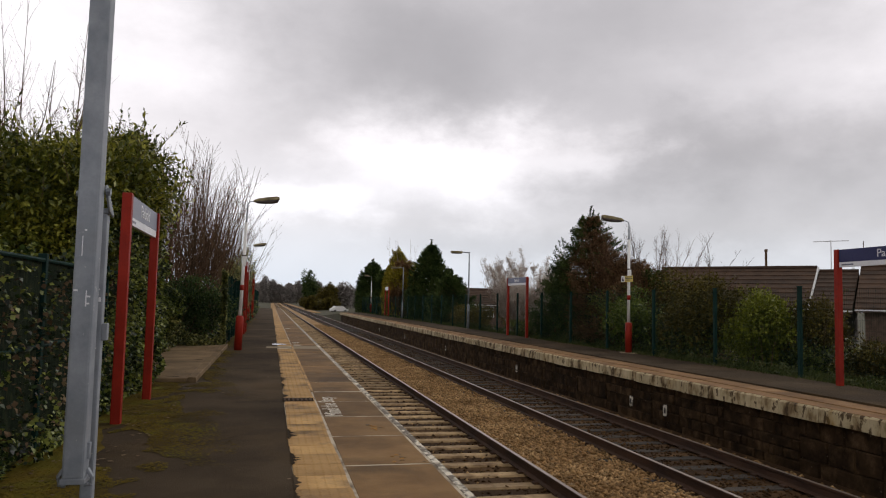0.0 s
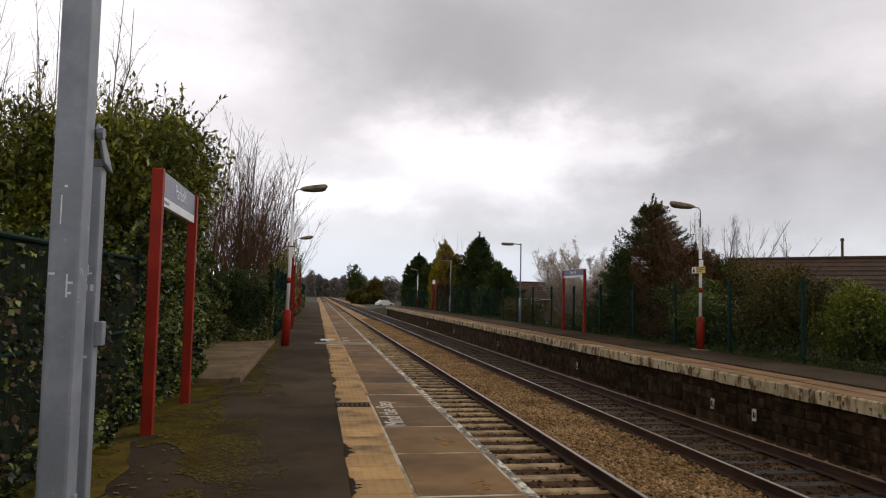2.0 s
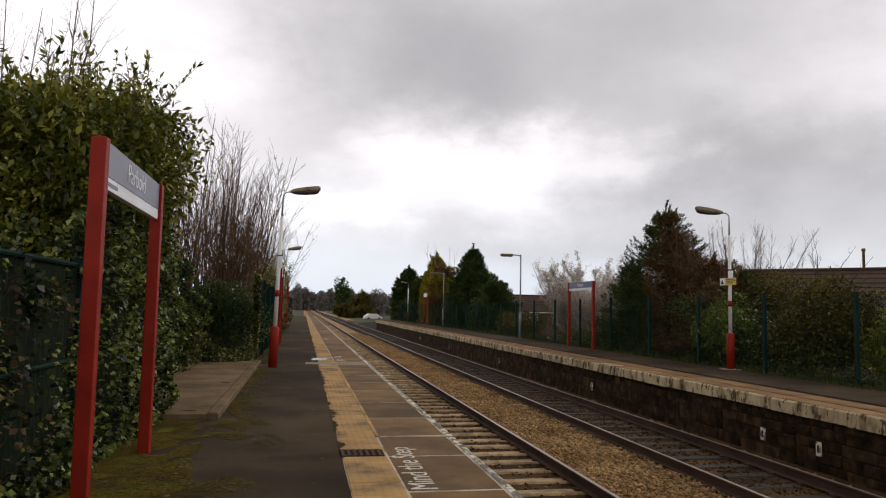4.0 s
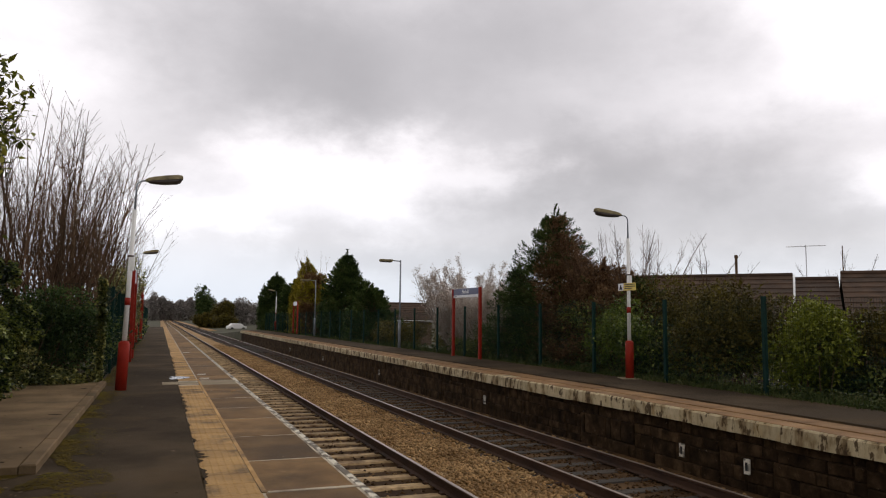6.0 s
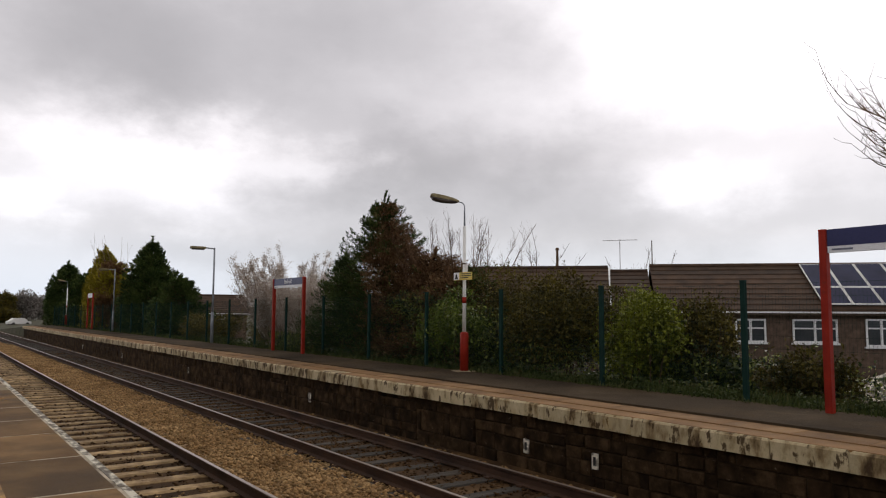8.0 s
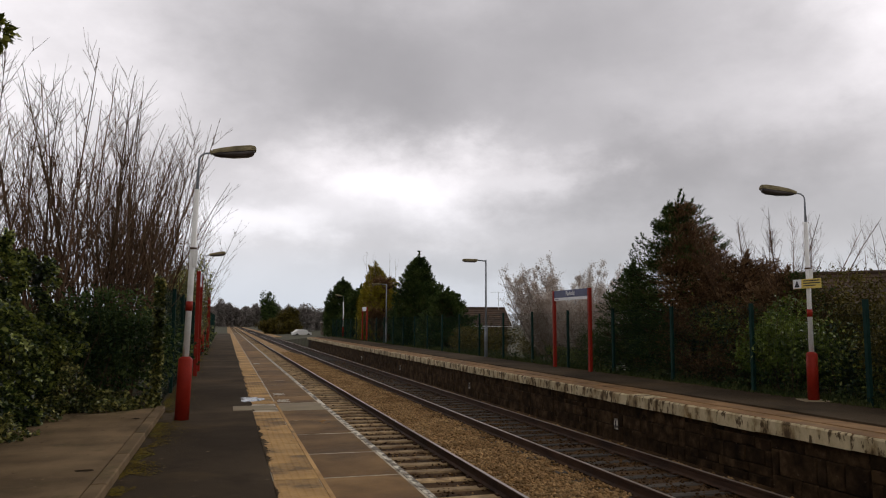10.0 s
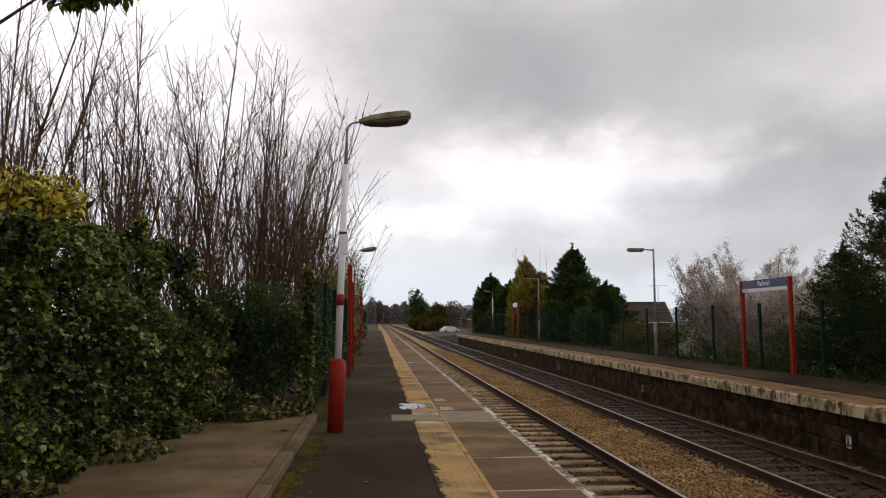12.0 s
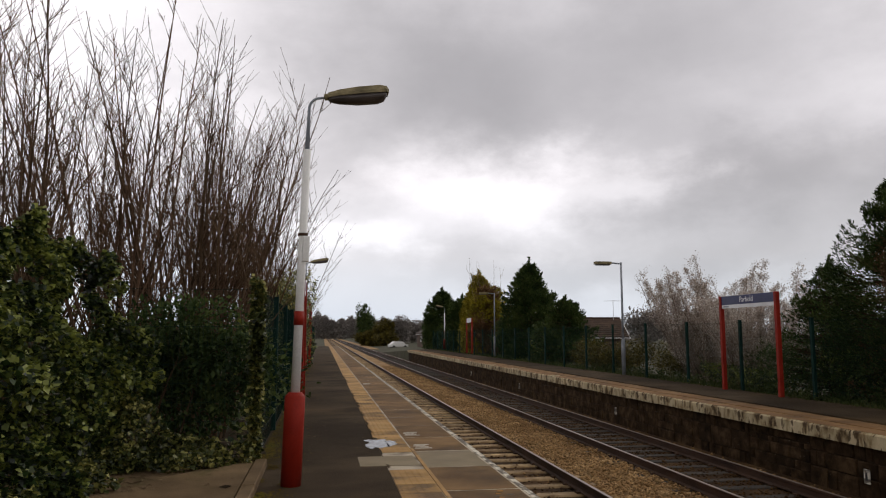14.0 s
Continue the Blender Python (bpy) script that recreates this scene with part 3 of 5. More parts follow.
# ---- track ----
def track(name, xc, mat, label, y_near):
    t = thing(name, label, "railway track", "tracks")
    for s in (-1, 1):
        x = xc + s * 0.75
        prof = [(-0.07, 0), (0.07, 0), (0.07, 0.012), (0.012, 0.03), (0.012, 0.115), (0.033, 0.128), (0.035, 0.15), (0.028, 0.158), (-0.028, 0.158), (-0.035, 0.15), (-0.033, 0.128), (-0.012, 0.115), (-0.012, 0.03), (-0.07, 0.012)]
        z = RAIL_TOP - 0.158
        rail = part("rail", Geo().prism([(x + p, z + q) for p, q in prof], "y", Y0, 2400), RUST, t, "rusty steel rail")
        part("running_surface", Geo().box(x - 0.027, x + 0.027, Y0, 2400, RAIL_TOP - 0.004, RAIL_TOP + 0.002), POLISHED, rail, "polished steel rail head")
    rng = np.random.default_rng(int(xc * 100))
    zt = RAIL_TOP - 0.158 - 0.012
    conc = mat is SLEEPER
    var = [Geo().box(-1.25, 1.25, -0.125, 0.125, -0.16, 0, 0.025).mesh("sleeper", mat) for _ in range(1)]
    clip = Geo()
    clip.box(-0.035, 0.035, -0.055, 0.055, -0.002, 0.03, 0.01)
    clip_me = clip.mesh("rail_clip", RUST)
    y, k, rest = y_near, 0, Geo()
    while y < 420:
        if k < 170:
            m = pose(xc + rng.normal() * 0.02, y + rng.normal() * 0.012, zt + rng.normal() * 0.004, rz=rng.normal() * 0.5)
            o = part("sleeper", var[0], mat, t, at=m)
            if 4 < y < 32:
                for s in (-0.84, -0.66, 0.66, 0.84):
                    part("rail_fastening", clip_me, RUST, o, at=pose(s, 0, 0))
        else:
            rest.box(xc - 1.25, xc + 1.25, y - 0.13, y + 0.13, zt - 0.16, zt)
        y += 0.66
        k += 1
    tagged(part("far_sleeper_row", rest, mat, t), kind="stuff")
    return t


track("railway_track", 1.485, SLEEPER, "near track with pale concrete sleepers and rusty rails", 7.0 - 26 * 0.66)
track("railway_track", 4.885, TIMBER, "track with dark timber sleepers and rusty rails", 7.0 - 26 * 0.66)


def stones(name, label, mat, n, x0, x1, y0, y1, z, size, seed, sig=None, skew=1.0):
    """Loose angular ballast as real stones, denser towards y0."""
    rng = np.random.default_rng(seed)
    base = np.array([(1, 0, 0), (0, 1, 0), (-1, 0, 0), (0, -1, 0), (0, 0, 0.9), (0, 0, -0.8)], float)
    tri = np.array([(0, 1, 4), (1, 2, 4), (2, 3, 4), (3, 0, 4), (1, 0, 5), (2, 1, 5), (3, 2, 5), (0, 3, 5)])
    pos = np.stack([rng.uniform(x0, x1, n), y0 + (y1 - y0) * rng.uniform(0, 1, n) ** skew, z + rng.normal(0, 0.012, n)], 1)
    s = size * rng.uniform(0.5, 1.3, (n, 1, 1)) * rng.uniform(0.65, 1.35, (n, 6, 1))
    a = rng.uniform(0, 6.28, n)
    c, si = np.cos(a), np.sin(a)
    rot = np.zeros((n, 3, 3))
    rot[:, 0, 0], rot[:, 0, 1], rot[:, 1, 0], rot[:, 1, 1], rot[:, 2, 2] = c, -si, si, c, 0.75
    rot[:, 0, 2], rot[:, 1, 2] = rng.normal(0, 0.4, n), rng.normal(0, 0.4, n)
    v = np.einsum("nij,nkj->nki", rot, base[None] * s) + pos[:, None]
    me = bpy.data.meshes.new(name)
    me.vertices.add(n * 6)
    me.vertices.foreach_set("co", v.astype(np.float32).ravel())
    idx = (tri[None] + (np.arange(n) * 6)[:, None, None]).astype(np.int32).ravel()
    me.loops.add(len(idx))
    me.loops.foreach_set("vertex_index", idx)
    me.polygons.add(n * 8)
    me.polygons.foreach_set("loop_start", np.arange(0, n * 24, 3, dtype=np.int32))
    me.update(calc_edges=True)
    me.materials.append(mat)
    tagged(new(name, me), label, "ballast", kind="stuff")


SLT = RAIL_TOP - 0.17
stones("six_foot_ballast", "brown angular ballast heaped between the tracks", BALLAST, 56000, 2.7, 3.68, -10, 75, SLT + 0.0, 0.035, 1, skew=1.4)
stones("six_foot_ballast", "brown angular ballast on the shoulders between the tracks", BALLAST, 44000, 2.3, 4.06, -10, 70, SLT + 0.005, 0.035, 2, skew=1.4)
stones("crib_ballast", "dark ballast between pale concrete sleepers", BALLAST_DARK, 16000, 0.1, 2.2, -10, 60, SLT - 0.03, 0.028, 3, skew=1.4)
stones("crib_ballast", "dark ballast between timber sleepers", BALLAST_DARK, 22000, 4.1, 5.75, -10, 60, SLT - 0.018, 0.03, 4, skew=1.4)
stones("crib_ballast", "scattered brown ballast between pale concrete sleepers", BALLAST, 2000, 0.1, 2.2, -10, 60, SLT - 0.03, 0.028, 6, skew=1.4)
stones("cess_ballast", "loose grey ballast along the platform wall", BALLAST, 7000, 5.72, 6.3, -10, 70, SLT - 0.02, 0.036, 5, skew=1.4)
part("six_foot_heap", Geo().prism([(2.26, SLT - 0.1), (2.36, SLT - 0.012), (4.0, SLT - 0.012), (4.1, SLT - 0.1)], "y", Y0, 900), BALLAST, bpy.data.objects["trackbed"])
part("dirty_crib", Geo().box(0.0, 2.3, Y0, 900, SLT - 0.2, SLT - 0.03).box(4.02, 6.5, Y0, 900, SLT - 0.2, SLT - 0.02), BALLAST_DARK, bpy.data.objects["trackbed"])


# ---- lamps, signs ----
def old_lamp(at, flip=1, sign=False):
    """White and red painted platform lamp with a curved neck and a lichened lantern over the track side."""
    t = thing("platform_lamp", "white lamp post with red base, band and lichened lantern", "lamp post", "painted platform lamps", at=at)
    part("base", Geo().tube([(0, 0, 0), (0, 0, 0.86), (0, 0, 0.9)], [0.1, 0.1, 0.062], 14), RED, t, "red-painted steel base", True)
    part("shaft", Geo().tube([(0, 0, 0.88), (0, 0, 3.36)], [0.046, 0.038], 14), WHITE, t, "white-painted steel shaft", True)
    part("band", Geo().tube([(0, 0, 1.56), (0, 0, 1.7)], [0.05, 0.0495], 14), RED, t, "red painted band", True)
    part("junction_box", bevelled(Geo().box(0.0, 0.07, -0.06, 0.06, 2.2, 2.46), WHITE, 0.012), WHITE, t)
    part("strap", Geo().tube([(0, 0, 2.46), (0, 0, 2.49)], [0.052, 0.052], 14), RUST, t)
    neck = [(0, 0, 3.3)] + [(0.12 * flip * (1 - math.cos(a)), 0, 3.8 + 0.12 * math.sin(a)) for a in np.linspace(0, 1.45, 8)] + [(0.2 * flip, 0, 3.935)]
    part("neck", Geo().tube(neck, [0.026] + [0.0145] * (len(neck) - 1), 8), GALV, t, "thin galvanised neck", True)
    # lantern: a cast shell with a ridge along its top over a shallower bowl, thickest towards the outer end
    prof = [(0.17, 0.04, 3.905, 3.93, 3.965), (0.19, 0.062, 3.888, 3.93, 3.99), (0.3, 0.095, 3.88, 3.95, 4.025), (0.5, 0.115, 3.885, 3.978, 4.07), (0.72, 0.118, 3.915, 4.012, 4.105), (0.79, 0.105, 3.945, 4.025, 4.1), (0.815, 0.07, 3.985, 4.03, 4.075)]

    def shell(rows):
        g = Geo()
        m = len(rows[0][1])
        for x, ring in rows:
            g.v += [(flip * x, y, z) for y, z in ring]
        for k in range(len(rows) - 1):
            for q in range(m):
                r = (q + 1) % m
                g.f.append((k * m + q, k * m + r, (k + 1) * m + r, (k + 1) * m + q))
        g.f += [tuple(range(m)), tuple((len(rows) - 1) * m + q for q in range(m))]
        return g

    upper = [(x, [(-w, lip - 0.012), (-w * 0.97, lip + 0.018), (-w * 0.62, hi - 0.014), (0, hi), (w * 0.62, hi - 0.014), (w * 0.97, lip + 0.018), (w, lip - 0.012)]) for x, w, lo, lip, hi in prof]
    lantern = part("lantern", shell(upper), LAMP_TOP, t, "lichened olive-grey lantern shell")
    lower = [(0.02 * (x < 0.3) - 0.02 * (x > 0.7) + x, [(-w * 0.92, lip - 0.01), (-w * 0.8, lo + (lip - lo) * 0.35), (-w * 0.4, lo), (w * 0.4, lo), (w * 0.8, lo + (lip - lo) * 0.35), (w * 0.92, lip - 0.01)]) for x, w, lo, lip, hi in prof]
    part("bowl", shell(lower), LAMP_GLASS, lantern, "dusty brown lamp bowl", True)
    part("collar", Geo().tube([(flip * 0.15, 0, 3.93), (flip * 0.2, 0, 3.945)], [0.034, 0.034], 10), LAMP_TOP, lantern)
    if sign:
        b = part("warning_board", bevelled(Geo().box(-0.09, -0.075, -0.4, 0.3, 2.09, 2.27), YELLOW, 0.006), YELLOW, t, "yellow and white warning board", at=pose(0, 0, 0, rz=22))
        part("warning_panel", Geo().box(-0.094, -0.088, 0.08, 0.29, 2.1, 2.27), SIGN_WHITE, b)
        part("triangle", Geo().prism([(0.12, 2.12), (0.25, 2.12), (0.185, 2.25)], "x", -0.099, -0.092), BLACK, b)
        for k, w in enumerate((0.4, 0.42, 0.3)):
            z = 2.235 - k * 0.045
            part("text_bar", Geo().box(-0.094, -0.088, 0.03 - w, 0.03, z - 0.01, z + 0.01), BLACK, b)
    if sign:
        part("foot_plate", Geo().box(-0.24, 0.24, -0.24, 0.24, -0.02, 0.015, 0.01), PALE, t)
    return t


def name_sign(at, face, label, panel=NAVY, top=2.46, posts=1.95, flip_text=1):
    """Station name board on two red posts; the board faces +x or -x as face says."""
    t = thing("station_sign", label, "sign", "station name boards", at=at)
    for y in (0, posts):
        part("post", bevelled(Geo().box(-0.05, 0.05, y - 0.05, y + 0.05, -0.05, top), RED, 0.008), RED, t, "red-painted square post")
    b = part("board", bevelled(Geo().box(-0.025, 0.025, 0.06, posts - 0.06, top - 0.33, top - 0.005), SIGN_WHITE, 0.004), SIGN_WHITE, t)
    for s in (1, -1):
        x0, x1 = sorted((s * 0.0255, s * 0.029))
        part("name_panel", Geo().box(x0, x1, 0.062, posts - 0.062, top - 0.24, top - 0.008), panel, b)
    rot = Matrix.Rotation(radians(90 * face), 4, "Z") @ Matrix.Rotation(radians(90), 4, "X")
    letters("Parbold", 0.2, SIGN_WHITE, b, Matrix.Translation((face * 0.031, posts / 2, top - 0.125)) @ rot)
    part("logo_bar", Geo().box(min(face * 0.0255, face * 0.029), max(face * 0.0255, face * 0.029), 0.12 if face > 0 else posts - 0.4, 0.4 if face > 0 else posts - 0.12, top - 0.3, top - 0.275), SILVER, b)
    return t


def grey_lamp(at, flip=-1, thin=1.0):
    """Galvanised column with a thicker foot and a short arm with a flat lantern."""
    t = thing("street_lamp", "galvanised steel lamp column with flat lantern", "lamp post", "galvanised lamp columns", at=at)
    part("base", Geo().tube([(0, 0, -0.03), (0, 0, 1.2), (0, 0, 1.26)], [0.07, 0.07, 0.042], 12), GALV, t, "", True)
    part("shaft", Geo().tube([(0, 0, 1.2), (0, 0, 4.05)], [0.043, 0.036], 12), GALV, t, "", True)
    part("arm", Geo().tube([(0, 0, 4.0), (flip * 0.45, 0, 4.03)], [0.028, 0.028], 8), GALV, t, "", True)
    a, b = sorted((flip * 0.4, flip * 1.02))
    l = part("lantern", bevelled(Geo().box(a, b, -0.12, 0.12, 3.96, 4.07), LAMP_TOP, 0.035, segs=3), LAMP_TOP, t, "grey flat lantern")
    part("bowl", bevelled(Geo().box(a + 0.05, b - 0.05, -0.09, 0.09, 3.93, 3.975), LAMP_GLASS, 0.015), LAMP_GLASS, l)
    return t


lamp_a = old_lamp(pose(-2.27, 21.92, 0, ry=1.5), 1)
old_lamp(pose(-2.65, 41.98, 0.22), 1)
old_lamp(pose(8.87, 21.95, 0, rz=-22), -1, sign=True)
old_lamp(pose(9.3, 82.9, 0.15), -1)
grey_lamp(pose(8.79, 39.83, 0.06))
grey_lamp(pose(8.96, 60.9, 0.12))
name_sign(pose(-3.01, 10.38, 0.02), 1, "station name sign with faded blue board on red posts", SILVER, 2.43)
name_sign(pose(8.74, 11.05, -0.03), -1, "navy and white station name sign on red posts before bungalows", NAVY, 2.53, 2.48)
name_sign(pose(8.74, 30.48, -0.02), -1, "navy and white station name sign on red posts", NAVY, 2.52, 2.48)
name_sign(pose(8.93, 68.1, 0.12), -1, "small distant station name sign on red posts", SIGN_WHITE, 2.6, 2.0)
name_sign(pose(-2.45, 31.0, 0), 1, "station name sign on red posts seen almost edge-on", SILVER, 2.75, 2.0)
name_sign(pose(-2.6, 49.0, 0.2), 1, "distant station name sign on red posts seen edge-on", SILVER, 2.7, 2.0)


def hinged_pole(at):
    """A column hinged on a short fixed stub behind it, so that it can be tipped down; its foot hangs clear of the ground."""
    t = thing("lamp_column", "tall square galvanised lamp column hinged on a fixed stub post", "lamp post", at=at)
    part("column", bevelled(Geo().box(-0.036, 0.066, -0.08, 0.03, 0.36, 4.9), GALV, 0.012), GALV, t, "square galvanised column")
    part("stub_post", bevelled(Geo().box(-0.002, 0.06, 0.15, 0.215, -0.3, 1.69), GALV, 0.008), GALV, t, "narrow fixed steel stub")
    h = part("hinge", bevelled(Geo().prism([(0.01, 1.8), (0.035, 1.83), (0.07, 1.815), (0.2, 1.715), (0.235, 1.675), (0.12, 1.7), (0.05, 1.78)], "x", 0.066, 0.078).prism([(0.01, 1.8), (0.035, 1.83), (0.07, 1.815), (0.2, 1.715), (0.235, 1.675), (0.12, 1.7), (0.05, 1.78)], "x", -0.014, -0.002).prism([(0.15, 1.69), (0.215, 1.69), (0.215, 1.7), (0.15, 1.72)], "x", -0.002, 0.066), GALV, 0.006), GALV, t, "bolted hinge bracket")
    part("bolt", Geo().tube([(0.074, 0.03, 1.79), (0.095, 0.03, 1.79)], [0.022, 0.022], 6), GALV, h)
    part("bolt", Geo().tube([(-0.06, 0.0, 1.77), (-0.034, 0.0, 1.77)], [0.016, 0.016], 6), GALV, h)
    part("latch", bevelled(Geo().box(0.058, 0.088, 0.155, 0.205, 1.02, 1.11), GALV, 0.005), GALV, t)
    part("lock", bevelled(Geo().box(0.055, 0.08, -0.04, -0.01, 0.45, 0.53), GALV, 0.004), GALV, t)
    for s in (-1, 1):
        part("foot_lug", Geo().tube([(0.015 + s * 0.052, -0.02, 0.4), (0.015 + s * 0.077, -0.02, 0.36), (0.015 + s * 0.072, -0.02, 0.325), (0.015 + s * 0.042, -0.02, 0.32)], [0.012] * 4, 6), GALV, t)
    part("foot_plate", bevelled(Geo().box(-0.042, 0.072, -0.086, 0.036, 0.335, 0.362), GALV, 0.005), GALV, t)
    for dx, dz, w, hh, back in ((0.03, 1.3, 0.004, 0.02, 1), (0.024, 1.288, 0.014, 0.003, 1), (0.038, 1.288, 0.012, 0.003, 1), (0.0, 1.235, 0.012, 0.003, 1), (0.022, 1.235, 0.016, 0.012, 1), (0.045, 1.235, 0.012, 0.012, 1), (0.025, 0.98, 0.03, 0.005, 1),
                               (0.03, 1.24, 0.005, 0.04, 0), (0.04, 1.25, 0.018, 0.004, 0), (0.038, 1.215, 0.014, 0.004, 0), (-0.02, 1.28, 0.02, 0.004, 0), (0.0, 1.5, 0.004, 0.05, 0), (0.012, 1.58, 0.01, 0.004, 0)):
        y = 0.1485 if back else -0.0815
        part("chalk_mark", Geo().box(dx - w / 2, dx + w / 2, y, y + 0.003, dz - hh, dz + hh), SIGN_WHITE, t, "white chalk mark")
    return t


hinged_pole(pose(-2.391, 6.02, 0.09))


# ---- fences ----
FX, FY, FS = 9.1, 0.25, 2.95


def mesh_panel(length, height, step, bars):
    g = Geo()
    n = int(length / step)
    for k in range(n + 1):
        y = k * length / n
        g.tube([(0, y, 0.04), (0, y, height)], [0.0016, 0.0016], 3, cap=False)
    for k in range(bars + 1):
        z = 0.05 + (height - 0.06) * k / bars
        g.tube([(0.006, 0, z), (0.006, length, z)], [0.002, 0.002], 3, cap=False)
    return raw(g, "mesh_panel", FENCE)


def fence_run(name, label, x, y, z, count, height, turn=0.0):
    t = thing(name, label, "fence", at=pose(x, y, z, rz=turn))
    pan = mesh_panel(FS, height - 0.05, 0.052, 9)
    post = bevelled(Geo().box(-0.035, 0.035, -0.04, 0.04, -0.4, height), FENCE, 0.006)
    cap = Geo().box(-0.04, 0.04, -0.045, 0.045, height - 0.002, height + 0.012, 0.006).mesh("post_cap", FENCE)
    for k in range(count + 1):
        m = pose(0, k * FS, 0)
        o = part("post", post, FENCE, t, at=m)
        part("post_cap", cap, FENCE, o)
        if k < count:
            part("mesh_panel", pan, FENCE, t, at=m)
    return t


fence_run("mesh_fence", "dark green welded mesh fence on steel posts", FX, FY, -0.02, 30, 1.87)
fence_run("mesh_fence", "dark green welded mesh fence beside the tarmac platform", -2.72, 23.3, 0, 18, 2.05)
fence_run("mesh_fence", "dark green mesh fence overgrown with ivy", -2.72, 23.25, 0, 1, 2.05, 90)
nf = thing("netted_fence", "dark green netted fence overgrown with ivy", "fence", at=pose(-3.42, -6, 0))
part("netting", Geo().box(-0.006, 0.006, 0, 20.4, 0.0, 1.66), NET, nf)
for k in range(9):
    part("post", bevelled(Geo().box(-0.03, 0.04, k * 2.5 - 0.035, k * 2.5 + 0.035, -0.3, 1.7), FENCE, 0.006), FENCE, nf)
for z in (0.9, 1.64):
    part("rail", Geo().tube([(0.02, 0, z), (0.02, 20.4, z)], [0.018, 0.018], 6), FENCE, nf)


# ---- greenery ----
def ivy_run(name, label, path, height, thick, n, seed, size=0.075, mat=IVY, zmin=0.0):
    """Ivy over an upright line on plan: leaves on a bulging, uneven face."""
    rng = np.random.default_rng(seed)
    P = np.array(path, float)
    seg = np.linalg.norm(np.diff(P, axis=0), axis=1)
    cum = np.r_[0, np.cumsum(seg)]
    u = rng.uniform(0, cum[-1], n)
    k = np.clip(np.searchsorted(cum, u) - 1, 0, len(seg) - 1)
    f = ((u - cum[k]) / seg[k])[:, None]
    xy = P[k, :2] * (1 - f) + P[k + 1, :2] * f
    d = (P[k + 1, :2] - P[k, :2]) / seg[k][:, None]
    nrm = np.stack([d[:, 1], -d[:, 0]], 1)
    hh = np.array([h for h in height])[k] * (1 - f[:, 0]) + np.array([h for h in height])[np.minimum(k + 1, len(height) - 1)] * f[:, 0]
    w = rng.uniform(0, 1, n)
    z = zmin + w * hh
    bulge = np.array([noise.noise((a * 0.9, b * 1.4, seed)) + 0.8 * noise.noise((a * 2.5, b * 3.2, seed + 5)) for a, b in zip(u, z)])
    off = thick * (0.35 + 0.65 * np.maximum(0, 1 - np.abs(w - 0.35) * 0.8)) * (1 + 1.5 * bulge) * rng.uniform(0.55, 1.0, n) ** 0.5
    top = hh * 0.12 * np.array([noise.noise((a * 1.6, 3.0, seed)) for a in u])
    z = z + np.where(w > 0.8, top, 0)
    pos = np.stack([xy[:, 0] + nrm[:, 0] * off, xy[:, 1] + nrm[:, 1] * off, np.maximum(z, 0.02)], 1)
    out = np.stack([nrm[:, 0], nrm[:, 1], np.zeros(n)], 1) * 0.9
    keep = bulge > -0.36
    c = leaves(rng, pos[keep], size, out[keep], 1.15, 0.5)
    return tagged(new(name, quads(name, c, mat)), label, "ivy", kind="stuff")


def bush(name, label, at, rad, n, mat, seed, size=0.08, lumps=10, long=1.8, twigs=10, category="shrub", droop=0.1, bark=BARK, shell=0.4, shoots=30, shoot=0.45):
    """A lumpy crown of single leaves with leafy shoots that break its outline, over a frame of twigs."""
    rng = np.random.default_rng(seed)
    t = thing(name, label, category, at=pose(*at))
    p, d = lumpy(rng, n, rad, lumps, shell=shell)
    c = [leaves(rng, p, size, d * 0.8, long, droop)]
    high = np.flatnonzero(p[:, 2] > rad[2] * 0.8)
    g = Geo()
    for k in rng.choice(high, min(shoots, len(high)), replace=False):
        w = d[k] * 0.5 + (rng.normal() * 0.25, rng.normal() * 0.25, 1.0)
        w = w / np.linalg.norm(w)
        ln = shoot * rng.uniform(0.5, 1.2)
        m = int(8 + ln * 26)
        f = np.linspace(0, 1, m)
        q = p[k] + f[:, None] * w * ln + np.outer(f ** 2, (rng.normal() * 0.08, rng.normal() * 0.08, 0))
        c.append(leaves(rng, q, size * (1.1 - 0.4 * f[:, None].mean()), np.tile(w * 0.7, (m, 1)), long * 1.15, 0.0, 0.9))
        g.tube([tuple(p[k]), tuple(q[m // 2]), tuple(q[-1])], [0.006, 0.004, 0.002], 3, cap=False)
    part("crown", quads("crown", np.concatenate(c), mat), mat, t)
    fr = branchy(rng, rad[2] * 1.7, twigs, rad[0] / rad[2] * 0.45, 5, 0.018, level2=2)
    n0 = len(fr.v)
    fr.v += g.v
    fr.f += [tuple(i + n0 for i in f) for f in g.f]
    tagged(part("branchwork", raw(fr, "branchwork", bark), bark, t), kind="stuff")
    return t


